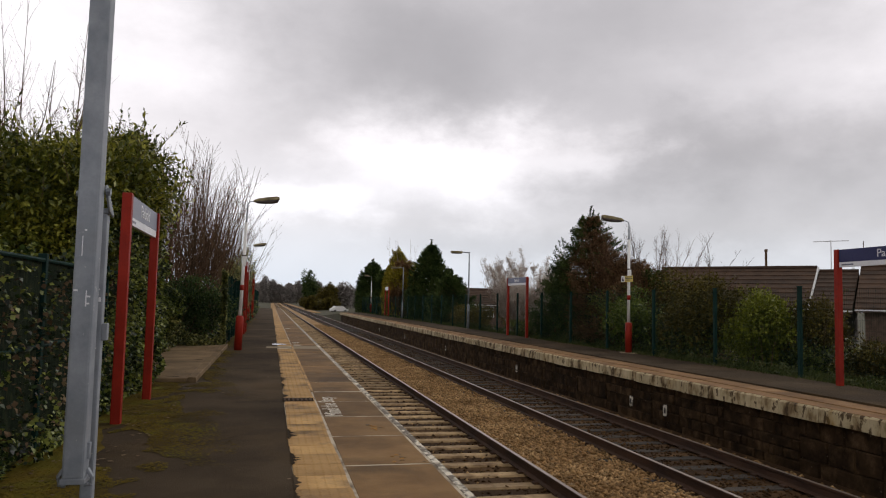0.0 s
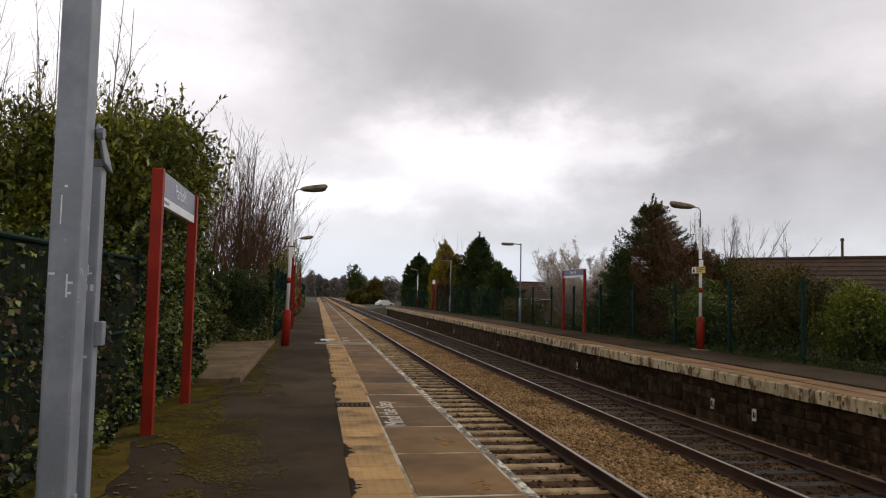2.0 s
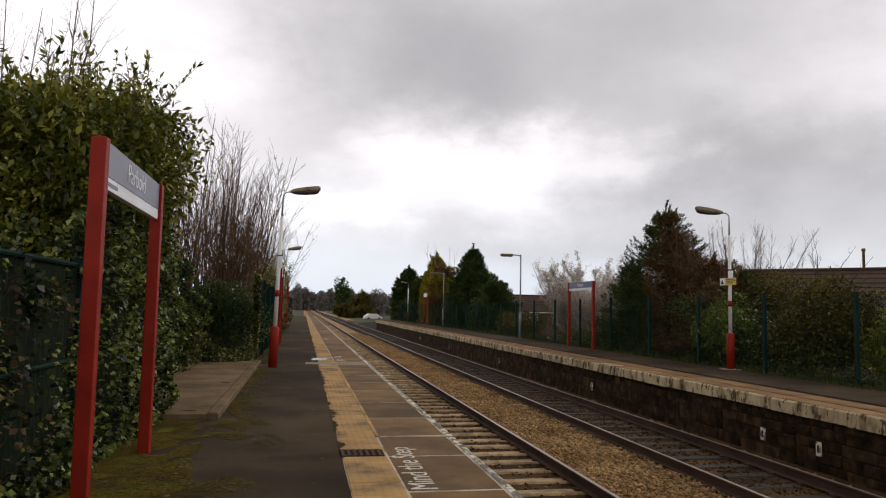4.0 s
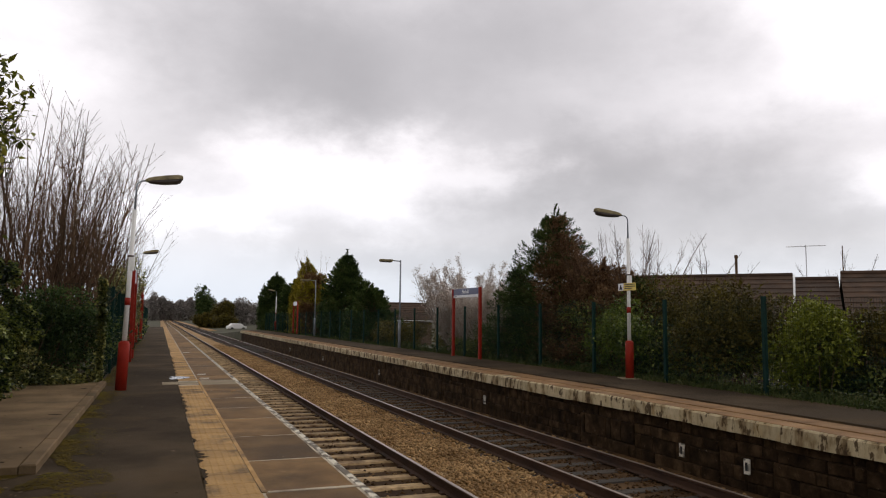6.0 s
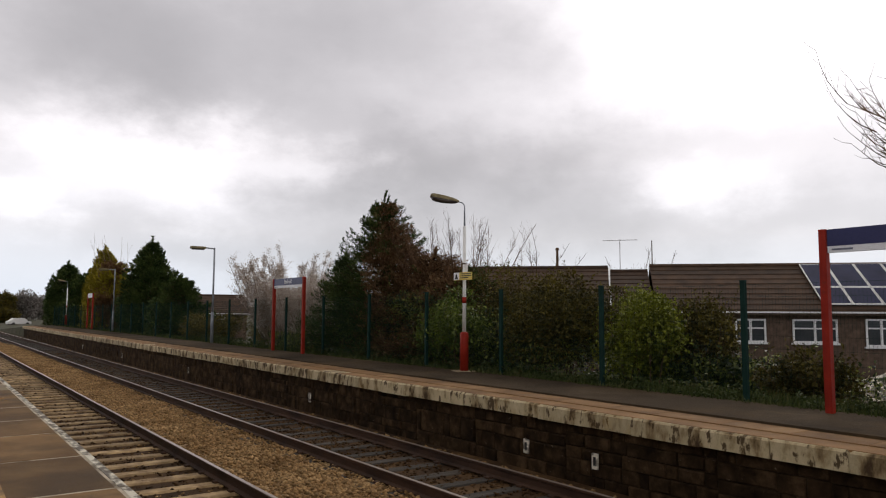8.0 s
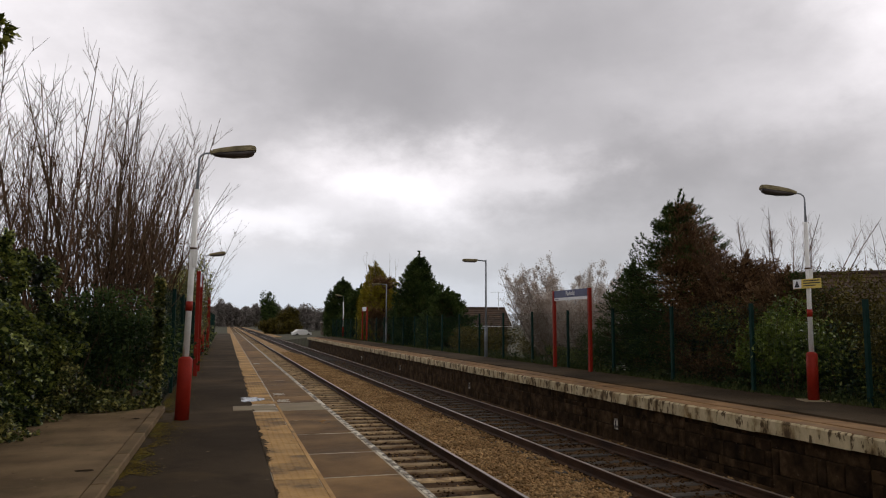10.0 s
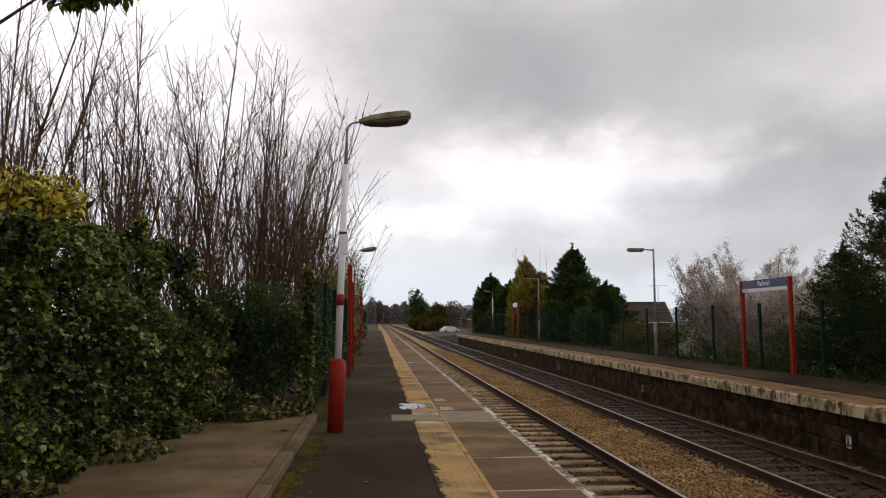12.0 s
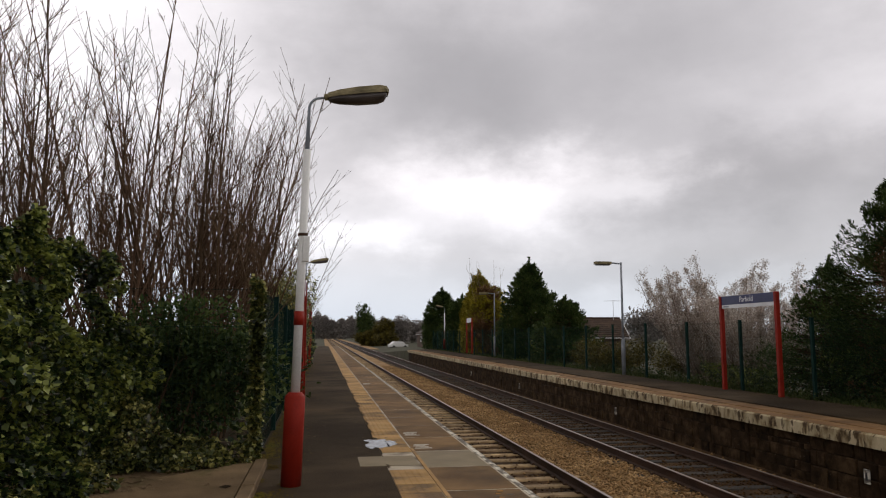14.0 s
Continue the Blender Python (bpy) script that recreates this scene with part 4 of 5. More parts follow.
def conifer(name, label, at, height, width, n, mat, seed, trunk_r=0.12, size=0.3, lean=0.0, bare=0.03, power=0.8, second=None, sweep=0.25, leads=3, ragged=0.4):
    """A ragged cone of pointed boughs whose feathery tips turn up and are swept by the wind; every bough carries side sprays of many small leaves."""
    rng = np.random.default_rng(seed)
    t = thing(name, label, "tree", "conifers", at=pose(*at))
    part("trunk", Geo().tube([(0, 0, -0.3), (0.03, 0.02, height * 0.5), (lean, 0, height * 0.97)], [trunk_r, trunk_r * 0.6, 0.015], 7), BARK, t, "", True)
    nb = int(170 + height * 70)
    bz = bare + (0.96 - bare) * rng.uniform(0, 1, nb) ** 0.9
    ba = rng.uniform(0, 6.283, nb)
    lump = np.array([noise.noise((math.cos(a) * 1.1, math.sin(a) * 1.1, z * 3 + seed)) for a, z in zip(ba, bz)])
    blen = width * ((1 - bz) ** power * (0.95 + ragged * lump) + 0.05) * rng.uniform(0.7, 1.1, nb)
    # boughs near the trunk are hidden: more leaves go to the longer ones
    k = rng.choice(nb, n, p=(blen + 0.15) / (blen + 0.15).sum())
    f = rng.uniform(0.12, 1, n) ** 0.7
    side = rng.choice((-1.0, 1.0), n)
    reach = np.sin(np.clip(f, 0, 1) * math.pi) ** 0.7 * (0.07 + 0.27 * blen[k]) * rng.uniform(0, 1, n)
    r = blen[k] * f + reach * 0.5
    wob = side * reach
    curve = -0.1 * f + 0.34 * f ** 3
    z = bz[k] * height * 0.985 + curve * blen[k] * (0.45 + 0.55 * bz[k]) + rng.normal(0, 0.035 + 0.04 * (1 - f), n) * (0.6 + blen[k] * 0.4)
    ca, sa_ = np.cos(ba[k]), np.sin(ba[k])
    pos = np.stack([ca * r - sa_ * wob + lean * bz[k] ** 2, sa_ * r + ca * wob - sweep * f ** 3 * 0.5, np.maximum(z, 0.03)], 1)
    out = np.stack([ca - sa_ * side * 0.7, sa_ + ca * side * 0.7 - sweep * f, -0.1 + 0.9 * f ** 2 + 0.4 * bz[k]], 1) * 1.2
    lead = []
    for q in range(leads):
        m = int(50 + 120 / size * 0.1)
        g_ = np.linspace(0, 1, m)[:, None]
        a0 = np.array((lean + rng.normal() * 0.06 * min(q, 3), rng.normal() * 0.06 * min(q, 3), height * (0.9 - 0.03 * q)))
        w = np.array((rng.normal() * 0.12 * min(q, 2), rng.normal() * 0.1 * min(q, 2) - sweep * 0.25, 0.9)) * height * 0.14
        lead.append(a0 + g_ * w + g_ ** 2 * np.array((0, -sweep * 0.25, 0)) + rng.normal(0, 0.05, (m, 3)) * (1.1 - g_))
    lead = np.concatenate(lead)
    pos = np.concatenate([pos, lead])
    out = np.concatenate([out, np.tile((0, -sweep, 0.9), (len(lead), 1))])
    sa_, f = np.r_[sa_, np.zeros(len(lead))], np.r_[f, np.zeros(len(lead))]
    inside = pos[:, 0] + at[0] > 9.3
    pos, out, sa_, f = pos[inside], out[inside], sa_[inside], f[inside]
    c = leaves(rng, pos, size, out, 3.2, 0.05, 0.5)
    if second:
        pick = np.array([noise.noise((p[0] * 0.5 + seed, p[1] * 0.5, p[2] * 0.35)) for p in pos]) - 0.35 * sa_ * f > 0.12
        part("browned_crown", quads("browned_crown", c[pick], second), second, t, "browned dead sprays")
        c = c[~pick]
    part("crown", quads("crown", c, mat), mat, t)
    g = Geo()
    for i in range(nb):
        a, z0, l = ba[i], bz[i] * height * 0.985, blen[i]
        x0 = lean * bz[i] ** 2
        if at[0] + math.cos(a) * l < 9.4:
            l = min(l, at[0] - 9.4)
        rise = 0.45 + 0.55 * bz[i]
        g.tube([(x0 + math.cos(a) * l * q, math.sin(a) * l * q - sweep * q ** 3 * 0.5, z0 + (-0.1 * q + 0.34 * q ** 3) * l * rise) for q in (0, 0.5, 0.8, 1.0)], [0.022, 0.014, 0.009, 0.003], 3, cap=False)
    tagged(part("branchwork", raw(g, "branchwork", BARK), BARK, t), kind="stuff")
    return t


def bare_tree(name, label, at, geo_args, mat, seed, group="", buds=0):
    """Stem by stem, each with its twigs; geo_args are those of branchy."""
    t = thing(name, label, "tree", group, at=pose(*at))
    (height, stems, *rest), more = geo_args
    rng = np.random.default_rng(seed)
    for k in range(stems):
        g = branchy(rng, height, 1, *rest, **more)
        a = rng.uniform(0, 6.28)
        r = 0.11 * stems ** 0.5 * rng.uniform(0.2, 1)
        stem = part("stem", raw(g, "stem", mat), mat, t, at=pose(math.cos(a) * r, math.sin(a) * r, -0.05))
        if buds:
            v = np.array(g.v)
            q = v[np.minimum(rng.integers(0, len(v), buds), rng.integers(0, len(v), buds))] + rng.normal(0, 0.05, (buds, 3))
            part("bud_haze", quads("bud_haze", leaves(rng, q, 0.05), BUD), BUD, stem, "pale blossom on the twigs")["kind"] = "stuff"
    return t


ivy_run("fence_ivy", "dark ivy climbing the netted fence by the platform", [(-3.85, -4), (-3.85, 9.0), (-3.55, 11), (-3.45, 12.5), (-3.42, 14.4)], [1.75, 1.75, 2.0, 2.3, 2.8], 0.2, 30000, 11, 0.055)
ivy_run("fence_ivy", "thin ivy and dead stems caught in the netted fence", [(-3.41, -4), (-3.41, 11)], [1.6, 1.6], 0.05, 5200, 16, 0.045, IVY)
ivy_run("dead_ivy", "dead brown leaves caught in the netted fence", [(-3.41, -2), (-3.41, 12)], [1.5, 1.5], 0.05, 2200, 19, 0.05, DEAD)
ivy_run("fence_ivy", "ivy creeping along the foot of the netted fence", [(-3.42, 2), (-3.42, 14.4)], [0.3, 0.4], 0.16, 3000, 17, 0.05)
ivy_run("wall_ivy", "thick dark green ivy bank round the concrete slab", [(-3.42, 14.4), (-4.6, 15.5), (-4.95, 17.5), (-4.75, 19.2), (-4.65, 21.5), (-4.5, 22.7), (-4.48, 22.8), (-4.45, 23.1)], [2.8, 2.5, 2.2, 2.25, 2.4, 2.3, 2.05, 2.0], 0.36, 90000, 12, 0.06)
ivy_run("creeping_ivy", "ivy spilling onto the edge of the concrete slab", [(-3.6, 14.4), (-4.5, 15.5), (-4.85, 17.5), (-4.65, 19.2), (-4.55, 21.5), (-4.35, 22.9), (-2.75, 23.1)], [0.35, 0.35, 0.3, 0.3, 0.3, 0.3, 0.25], 0.4, 9000, 36, 0.055, IVY_LIGHT)
ivy_run("fence_ivy", "ivy with yellowing leaves along the foot of the mesh fence", [(-4.5, 23.15), (-3.6, 23.2), (-2.72, 23.2)], [1.6, 0.35, 0.3], 0.3, 4000, 13, 0.055, IVY_LIGHT)
ivy_run("post_ivy", "ivy wrapped round the fence end post", [(-2.8, 23.2), (-2.66, 23.2)], [2.15, 2.15], 0.14, 1900, 14, 0.065, IVY_LIGHT)
bush("variegated_bush", "yellow variegated ivy bush over the ivy bank", (-5.2, 19.7, 1.95), (0.7, 0.95, 0.48), 4200, IVY_YELLOW, 21, 0.1, shoots=12, shoot=0.25)
bush("laurel_tree", "tall evergreen laurel behind the station sign", (-4.35, 13.3, 0.9), (1.6, 2.1, 1.6), 50000, LAUREL, 22, 0.095, 30, 2.3, shoots=260, shoot=0.6)
bush("laurel_tree", "evergreen laurel hedge above the netted fence", (-5.3, 9.2, 0.1), (1.4, 3.0, 0.98), 26000, LAUREL, 23, 0.095, 22, 2.3, shoots=140)
bush("ivy_mound", "ivy-clad mound behind the fence", (-6.6, 18.8, 0), (1.6, 3.2, 1.05), 18000, IVY, 24, 0.09, 18, 1.3)
over = thing("evergreen_tree", "dark evergreen sprig high over the ivy bank", "tree", at=pose(-5.25, 20.2, 0))
rng_o = np.random.default_rng(28)
po, do = lumpy(rng_o, 1500, (0.62, 0.6, 0.42), 8)
part("crown", quads("crown", leaves(rng_o, po * 0.7 + (0.45, 0, 4.55), 0.12, do * 0.8, 2.0), LAUREL), LAUREL, over)
part("trunk", Geo().tube([(-1.6, 0.3, -0.2), (-1.5, 0.2, 2.5), (-0.5, 0, 4.3), (0.4, 0, 5.0)], [0.05, 0.04, 0.02, 0.008], 7), BARK, over, "", True)



def coppice(label, mat, seed):
    t = thing("coppice_tree", label, "tree", "coppice trees")
    rng = np.random.default_rng(seed)
    for k in range(11):
        a, r = rng.uniform(0, 6.28), 0.45 * rng.uniform(0.2, 1)
        part("stem", raw(coppice_stem(rng, 6.6, 0.36, 0.03), "stem", mat), mat, t, at=pose(math.cos(a) * r, math.sin(a) * r, -0.05))
    return t


first = [coppice("bare multi-stemmed coppice tree with upright twigs", m, k) for k, m in ((31, BARK), (32, BARK_RED), (33, BARK), (35, BARK))]
rngp = np.random.default_rng(5)
spots = [(-3.7, 25.6), (-4.9, 25.0), (-6.3, 25.8), (-7.8, 25.2), (-5.4, 27.2), (-3.6, 28.6), (-6.9, 28.2), (-8.6, 27.6), (-4.6, 30.4), (-4.0, 32.6), (-6.0, 31.4), (-9.6, 24.8), (-3.6, 37.5), (-4.4, 43.0), (-3.7, 49.0), (-9.4, 30.0), (-3.9, 57.0), (-10.8, 26.5),
         (-7.2, 23.4), (-8.8, 22.6), (-5.7, 24.0), (-4.3, 26.8), (-7.6, 30.4), (-5.0, 33.4)]
for k, (x, y) in enumerate(spots):
    m = pose(x, y, -0.1 + (0.7 if x < -6 and y < 26 else 0), rz=rngp.uniform(0, 360))
    if k < 4:
        first[k].matrix_basis = m
    else:
        copy_thing(first[k % 4], m)
# stems that lean out over the fence towards the track
for k, (x, y, tilt) in enumerate(((-4.0, 26.6, 5), (-4.2, 29.4, 4))):
    copy_thing(first[k], pose(x, y, -0.15, ry=tilt))
ivy_run("fence_ivy", "ivy and scrub behind the platform fence", [(-3.45, 24.6), (-3.4, 40), (-3.4, 75)], [1.7, 1.5, 1.6], 0.45, 14000, 15, 0.1)
bush("scrub", "dark scrub behind the mesh fence corner", (-4.0, 24.4, 0), (1.5, 0.9, 1.02), 12000, CONIFER, 25, 0.085, 16)
bush("scrub", "dark leafy scrub under the coppice", (-7.0, 24.8, 0), (2.4, 1.2, 1.3), 9000, IVY, 29, 0.1, 16)
bush("scrub", "leafy scrub overhanging the platform far along", (-3.05, 36.5, 0.5), (0.95, 3.6, 1.7), 8000, IVY_LIGHT, 26, 0.085)
bush("scrub", "leafy scrub overhanging the platform in the distance", (-3.4, 52, 0.3), (1.2, 6.5, 2.2), 9000, IVY_LIGHT, 27, 0.12)
tall = bare_tree("bare_tree", "tall thin bare tree above the laurel hedge", (-6.4, 20.5, -0.1), ((7.6, 4, 0.3, 20, 0.03), dict(level2=4, up=1.1)), BARK, 34, "bare trees")
copy_thing(tall, pose(-7.4, 23.5, 0.2, rz=70))
copy_thing(tall, pose(-7.6, 18.2, -0.3, rz=170))
for x, y, a in ((-6.0, 17.4, 30), (-6.4, 15.6, 110), (-7.4, 16.9, 200), (-8.3, 20.2, 280), (-6.9, 16.4, 330)):
    copy_thing(tall, pose(x, y, -0.2, rz=a))

# far side
conifer("conifer", "dark cypress with browned side and ragged top", (10.75, 28.8, -0.2), 5.3, 3.3, 90000, CONIFER, 41, 0.14, 0.09, lean=-0.1, power=1.0, second=DEAD_CON, sweep=0.7, leads=6, ragged=0.7)
conifer("conifer", "lower dark cypress beside the tall one", (10.4, 30.9, -0.2), 3.5, 2.3, 34000, CONIFER, 40, 0.1, 0.09, power=1.0, sweep=0.5, ragged=0.6)
conifer("conifer", "browned cypress behind the mesh fence", (11.2, 26.7, -0.3), 3.5, 2.3, 26000, DEAD_CON, 42, 0.14, 0.1, power=0.6, sweep=0.6)
conifer("conifer", "browned cypress merging with the tall one", (11.0, 28.0, -0.2), 3.7, 2.3, 18000, DEAD_CON, 38, 0.1, 0.1, power=0.6, second=CONIFER, sweep=0.5)
conifer("conifer", "browned low cypress with green tips", (11.2, 25.2, -0.3), 3.0, 2.0, 20000, DEAD_CON, 39, 0.1, 0.1, power=0.5, second=CONIFER, sweep=0.4)
bush("shrub", "dark undergrowth below the shrubs", (10.4, 22.6, -0.25), (0.8, 4.2, 0.8), 16000, IVY, 65, 0.085, 26)
bush("shrub", "dark undergrowth before the bungalows", (11.2, 17.0, -0.4), (0.8, 3.6, 0.55), 12000, IVY, 66, 0.085, 26)
conifer("conifer", "dense dark green conifer", (11.05, 60, -0.2), 6.45, 3.5, 70000, CONIFER, 43, 0.14, 0.19, power=1.0, sweep=0.1, leads=2, ragged=0.5)
conifer("conifer", "small dark conifer with feathery top", (11.2, 53.4, -0.2), 3.65, 2.3, 22000, CONIFER, 44, 0.12, 0.19, power=0.7, leads=5, ragged=0.8)
conifer("golden_conifer", "golden green conifer in the row", (10.7, 74, -0.3), 6.9, 2.4, 32000, GOLD_CON, 45, 0.14, 0.24, power=0.75, sweep=0.1, leads=3)
conifer("golden_conifer", "browned golden conifer leaning on the golden one", (10.75, 71, -0.3), 5.7, 2.2, 22000, GOLD_CON, 50, 0.12, 0.26, power=0.4, second=DEAD_CON, leads=3)
conifer("conifer", "dark conifer by the platform end", (11.2, 96, -0.4), 6.9, 4.2, 45000, CONIFER, 46, 0.16, 0.3, power=0.9, sweep=0.1, leads=3, ragged=0.5)
conifer("conifer", "dark shaggy conifer behind the platform end", (11.6, 86, -0.4), 5.6, 3.2, 26000, CONIFER, 37, 0.16, 0.28, power=0.8, ragged=0.5)
bare_tree("bare_tree", "bare branches above the golden conifer", (11.4, 71, 0), ((7.8, 6, 0.3, 10, 0.04), dict(level2=3)), BARK_PALE, 61, "bare trees")
bare_tree("blossom_tree", "pale tree with dense twigs and early blossom", (11.8, 39.0, -0.2), ((4.7, 44, 0.95, 26, 0.035), dict(level2=5, up=0.6, start=0.12, curl=0.09)), BARK_PALE, 47, "bare trees", 1500)
bare_tree("blossom_tree", "pale shrub with dense twigs and early blossom", (11.4, 35.4, -0.2), ((3.9, 34, 0.95, 26, 0.03), dict(level2=5, up=0.6, start=0.12, curl=0.09)), BARK_PALE, 62, "bare trees", 1500)
bare_tree("bare_tree", "bare bushy tree behind the cypress", (11.9, 26.3, -0.3), ((5.0, 30, 0.62, 32, 0.03), dict(level2=5, start=0.15, curl=0.07)), BARK_RED, 48, "bare trees")
bare_tree("bare_tree", "bare spindly tree behind the shrubs", (12.6, 23.6, -0.4), ((4.4, 7, 0.35, 14, 0.03), dict(level2=4)), BARK, 49, "bare trees")
bush("shrub", "rounded green shrub behind the mesh fence", (10.0, 23.7, -0.15), (0.95, 1.35, 1.1), 10000, SHRUB, 51, 0.085, 18)
bush("shrub", "bronze green shrub behind the lamp post", (10.8, 20.8, -0.2), (1.35, 2.2, 1.3), 28000, SHRUB_BR, 52, 0.085, 22)
bush("shrub", "bright green rounded shrub behind the fence", (10.5, 18.15, -0.2), (0.95, 1.1, 1.12), 12000, LIME, 53, 0.085, 18)
bush("shrub", "tall bronze shrub behind the rounded green one", (11.6, 23.6, -0.3), (1.1, 2.0, 1.5), 18000, SHRUB_BR, 67, 0.085, 20)
bush("thicket", "brown bramble thicket behind the pale trees", (12.9, 41.0, -0.4), (0.9, 8.0, 0.95), 16000, SHRUB_BR, 68, 0.1, 30)
bush("shrub", "low bronze shrub in the grass", (11.1, 14.9, -0.4), (0.8, 1.1, 0.6), 5000, SHRUB_BR, 54, 0.085, 14)
bush("shrub", "sparse shrub before the bungalow", (11.2, 11.4, -0.5), (0.9, 1.4, 0.4), 2000, SHRUB_BR, 55, 0.08)
bush("shrub", "dark shrub under the cypress", (10.3, 26.6, -0.2), (1.0, 2.0, 1.15), 14000, IVY, 56, 0.085, 18)
bush("shrub", "dark mass of undergrowth under the cypress", (10.6, 30.0, -0.2), (1.0, 2.2, 0.9), 10000, IVY, 63, 0.09, 16)
bush("shrub", "bronze undergrowth behind the shrubs", (11.7, 17.7, -0.5), (0.8, 1.1, 1.15), 10000, SHRUB_BR, 64, 0.09, 24)
bush("shrub", "low shrub by the fence", (10.3, 34.5, -0.2), (0.7, 2.6, 0.45), 6000, IVY, 57, 0.08)
bush("shrub", "low dark shrub along the fence", (10.6, 45.5, -0.2), (0.9, 5.0, 0.8), 12000, SHRUB_BR, 58, 0.1, 18)
bush("hedge", "dark hedge beside the platform", (10.7, 62.0, -0.2), (0.9, 8.0, 1.1), 12000, IVY, 59, 0.14, 24)
bush("hedge", "dark hedge towards the platform end", (10.9, 78.0, -0.2), (0.9, 8.0, 1.2), 10000, IVY, 60, 0.16, 24)
ivy_run("undergrowth", "bramble and weeds along the foot of the far fence", [(10.0, 45), (9.7, 30), (9.6, 9)], [0.4, 0.4, 0.3], 0.45, 9000, 18, 0.06, GRASS_LEAF, -0.12)


def grass_strip(name, label, n, x0, x1, y0, y1, z, size, seed):
    rng = np.random.default_rng(seed)
    pos = np.stack([rng.uniform(x0, x1, n), rng.uniform(y0, y1, n), np.full(n, z)], 1)
    c = leaves(rng, pos, size, np.tile((0, 0, 1.6), (n, 1)), 7, -0.2, 0.6)
    tagged(new(name, quads(name, c, GRASS_LEAF)), label, "grass", kind="stuff")


grass_strip("grass", "rough grass along the far fence", 16000, 8.85, 10.2, 9, 30, -0.1, 0.17, 61)
grass_strip("grass", "rough grass along the far fence further off", 9000, 8.9, 10.2, 30, 88, -0.1, 0.2, 62)


# ---- houses ----
def window(parent, x, y0, y1, z0, z1, lights):
    w = part("window", Geo().box(x - 0.02, x + 0.06, y0, y1, z0, z1), GLASS, parent, "window with white frame")
    fr = Geo()
    for a, b in ((y0, y0 + 0.06), (y1 - 0.06, y1)):
        fr.box(x - 0.07, x - 0.015, a, b, z0, z1)
    fr.box(x - 0.07, x - 0.015, y0 + 0.06, y1 - 0.06, z1 - 0.06, z1).box(x - 0.07, x - 0.015, y0 + 0.06, y1 - 0.06, z0, z0 + 0.06)
    for k in range(1, lights):
        yy = y0 + (y1 - y0) * k / lights
        fr.box(x - 0.068, x - 0.015, yy - 0.035, yy + 0.035, z0 + 0.06, z1 - 0.06)
    fr.box(x - 0.066, x - 0.015, y0 + 0.06, y1 - 0.06, z1 - 0.34, z1 - 0.29)
    part("window_frame", fr, UPVC, w)
    part("window_sill", Geo().box(x - 0.12, x - 0.01, y0 - 0.05, y1 + 0.05, z0 - 0.06, z0 - 0.002), UPVC, w)


def roof_rows(parent, x0, x1, y0, y1, z0, z1, rows=11):
    for k in range(rows):
        a, b = k / rows, (k + 1.12) / rows
        xa, xb, za, zb = x0 + (x1 - x0) * a, x0 + (x1 - x0) * min(b, 1), z0 + (z1 - z0) * a, z0 + (z1 - z0) * min(b, 1)
        part("tile_course", Geo().prism([(xa, za), (xa, za + 0.05), (xb, zb + 0.015), (xb, zb)], "y", y0, y1), ROOF, parent)


def bungalow(name, label, at, run, y0, y1, zg, ze, zr, wins, solar=None, boards=(0, 1)):
    """Low house; local x runs from the eave to the back, local y along the ridge."""
    h = thing(name, label, "house", "bungalows", at=at)
    x1, xm = 2 * run, run
    part("wall", Geo().box(0.35, x1 - 0.35, y0 + 0.3, y1 - 0.3, zg, ze - 0.1), BRICK, h)
    part("gable", Geo().prism([(0.35, ze - 0.1), (x1 - 0.35, ze - 0.1), (xm, zr - 0.16)], "y", y0 + 0.3, y1 - 0.3), BRICK, h)
    r = part("roof", Geo().prism([(0, ze - 0.02), (xm, zr - 0.02), (x1, ze - 0.02), (x1, ze - 0.1), (xm, zr - 0.12), (0, ze - 0.1)], "y", y0, y1), ROOF, h)
    roof_rows(r, 0, xm, y0, y1, ze - 0.02, zr - 0.02, 9)
    part("ridge", Geo().tube([(xm, y0, zr), (xm, y1, zr)], [0.09, 0.09], 8), ROOF, r)
    part("gutter", Geo().box(-0.08, -0.01, y0, y1, ze - 0.1, ze - 0.045), UPVC, h, "white gutter")
    part("fascia", Geo().box(0.0, 0.03, y0, y1, ze - 0.17, ze - 0.1), BRICK, h)
    for yv in [(y0 - 0.035, y1 + 0.035)[k] for k in boards]:
        part("bargeboard", Geo().prism([(0, ze - 0.06), (xm, zr + 0.02), (x1, ze - 0.06), (x1, ze - 0.16), (xm, zr - 0.1), (0, ze - 0.16)], "y", yv - 0.03, yv + 0.03), UPVC, h, "white bargeboard")
    for a, b, c, d, n in wins:
        window(h, 0.33, a, b, c, d, n)
    for ya, yb, cols, f0, f1 in solar or ():
        for k in range(cols):
            w = (yb - ya) / cols
            q = [(xm * f, ze + (zr - ze) * f + 0.08) for f in (f0, f1)]
            o = part("solar_panel", Geo().prism([q[0], q[1], (q[1][0], q[1][1] + 0.04), (q[0][0], q[0][1] + 0.04)], "y", ya + k * w + 0.01, ya + (k + 1) * w - 0.01), ALU, h, "solar panel in an aluminium frame")
            e = 0.04
            i = [(q[0][0] + e, q[0][1] + e * 0.5 + 0.043), (q[1][0] - e, q[1][1] - e * 0.5 + 0.043)]
            part("cell", Geo().prism([i[0], i[1], (i[1][0], i[1][1] + 0.004), (i[0][0], i[0][1] + 0.004)], "y", ya + k * w + 0.05, ya + (k + 1) * w - 0.05), SOLAR, o)
    return h


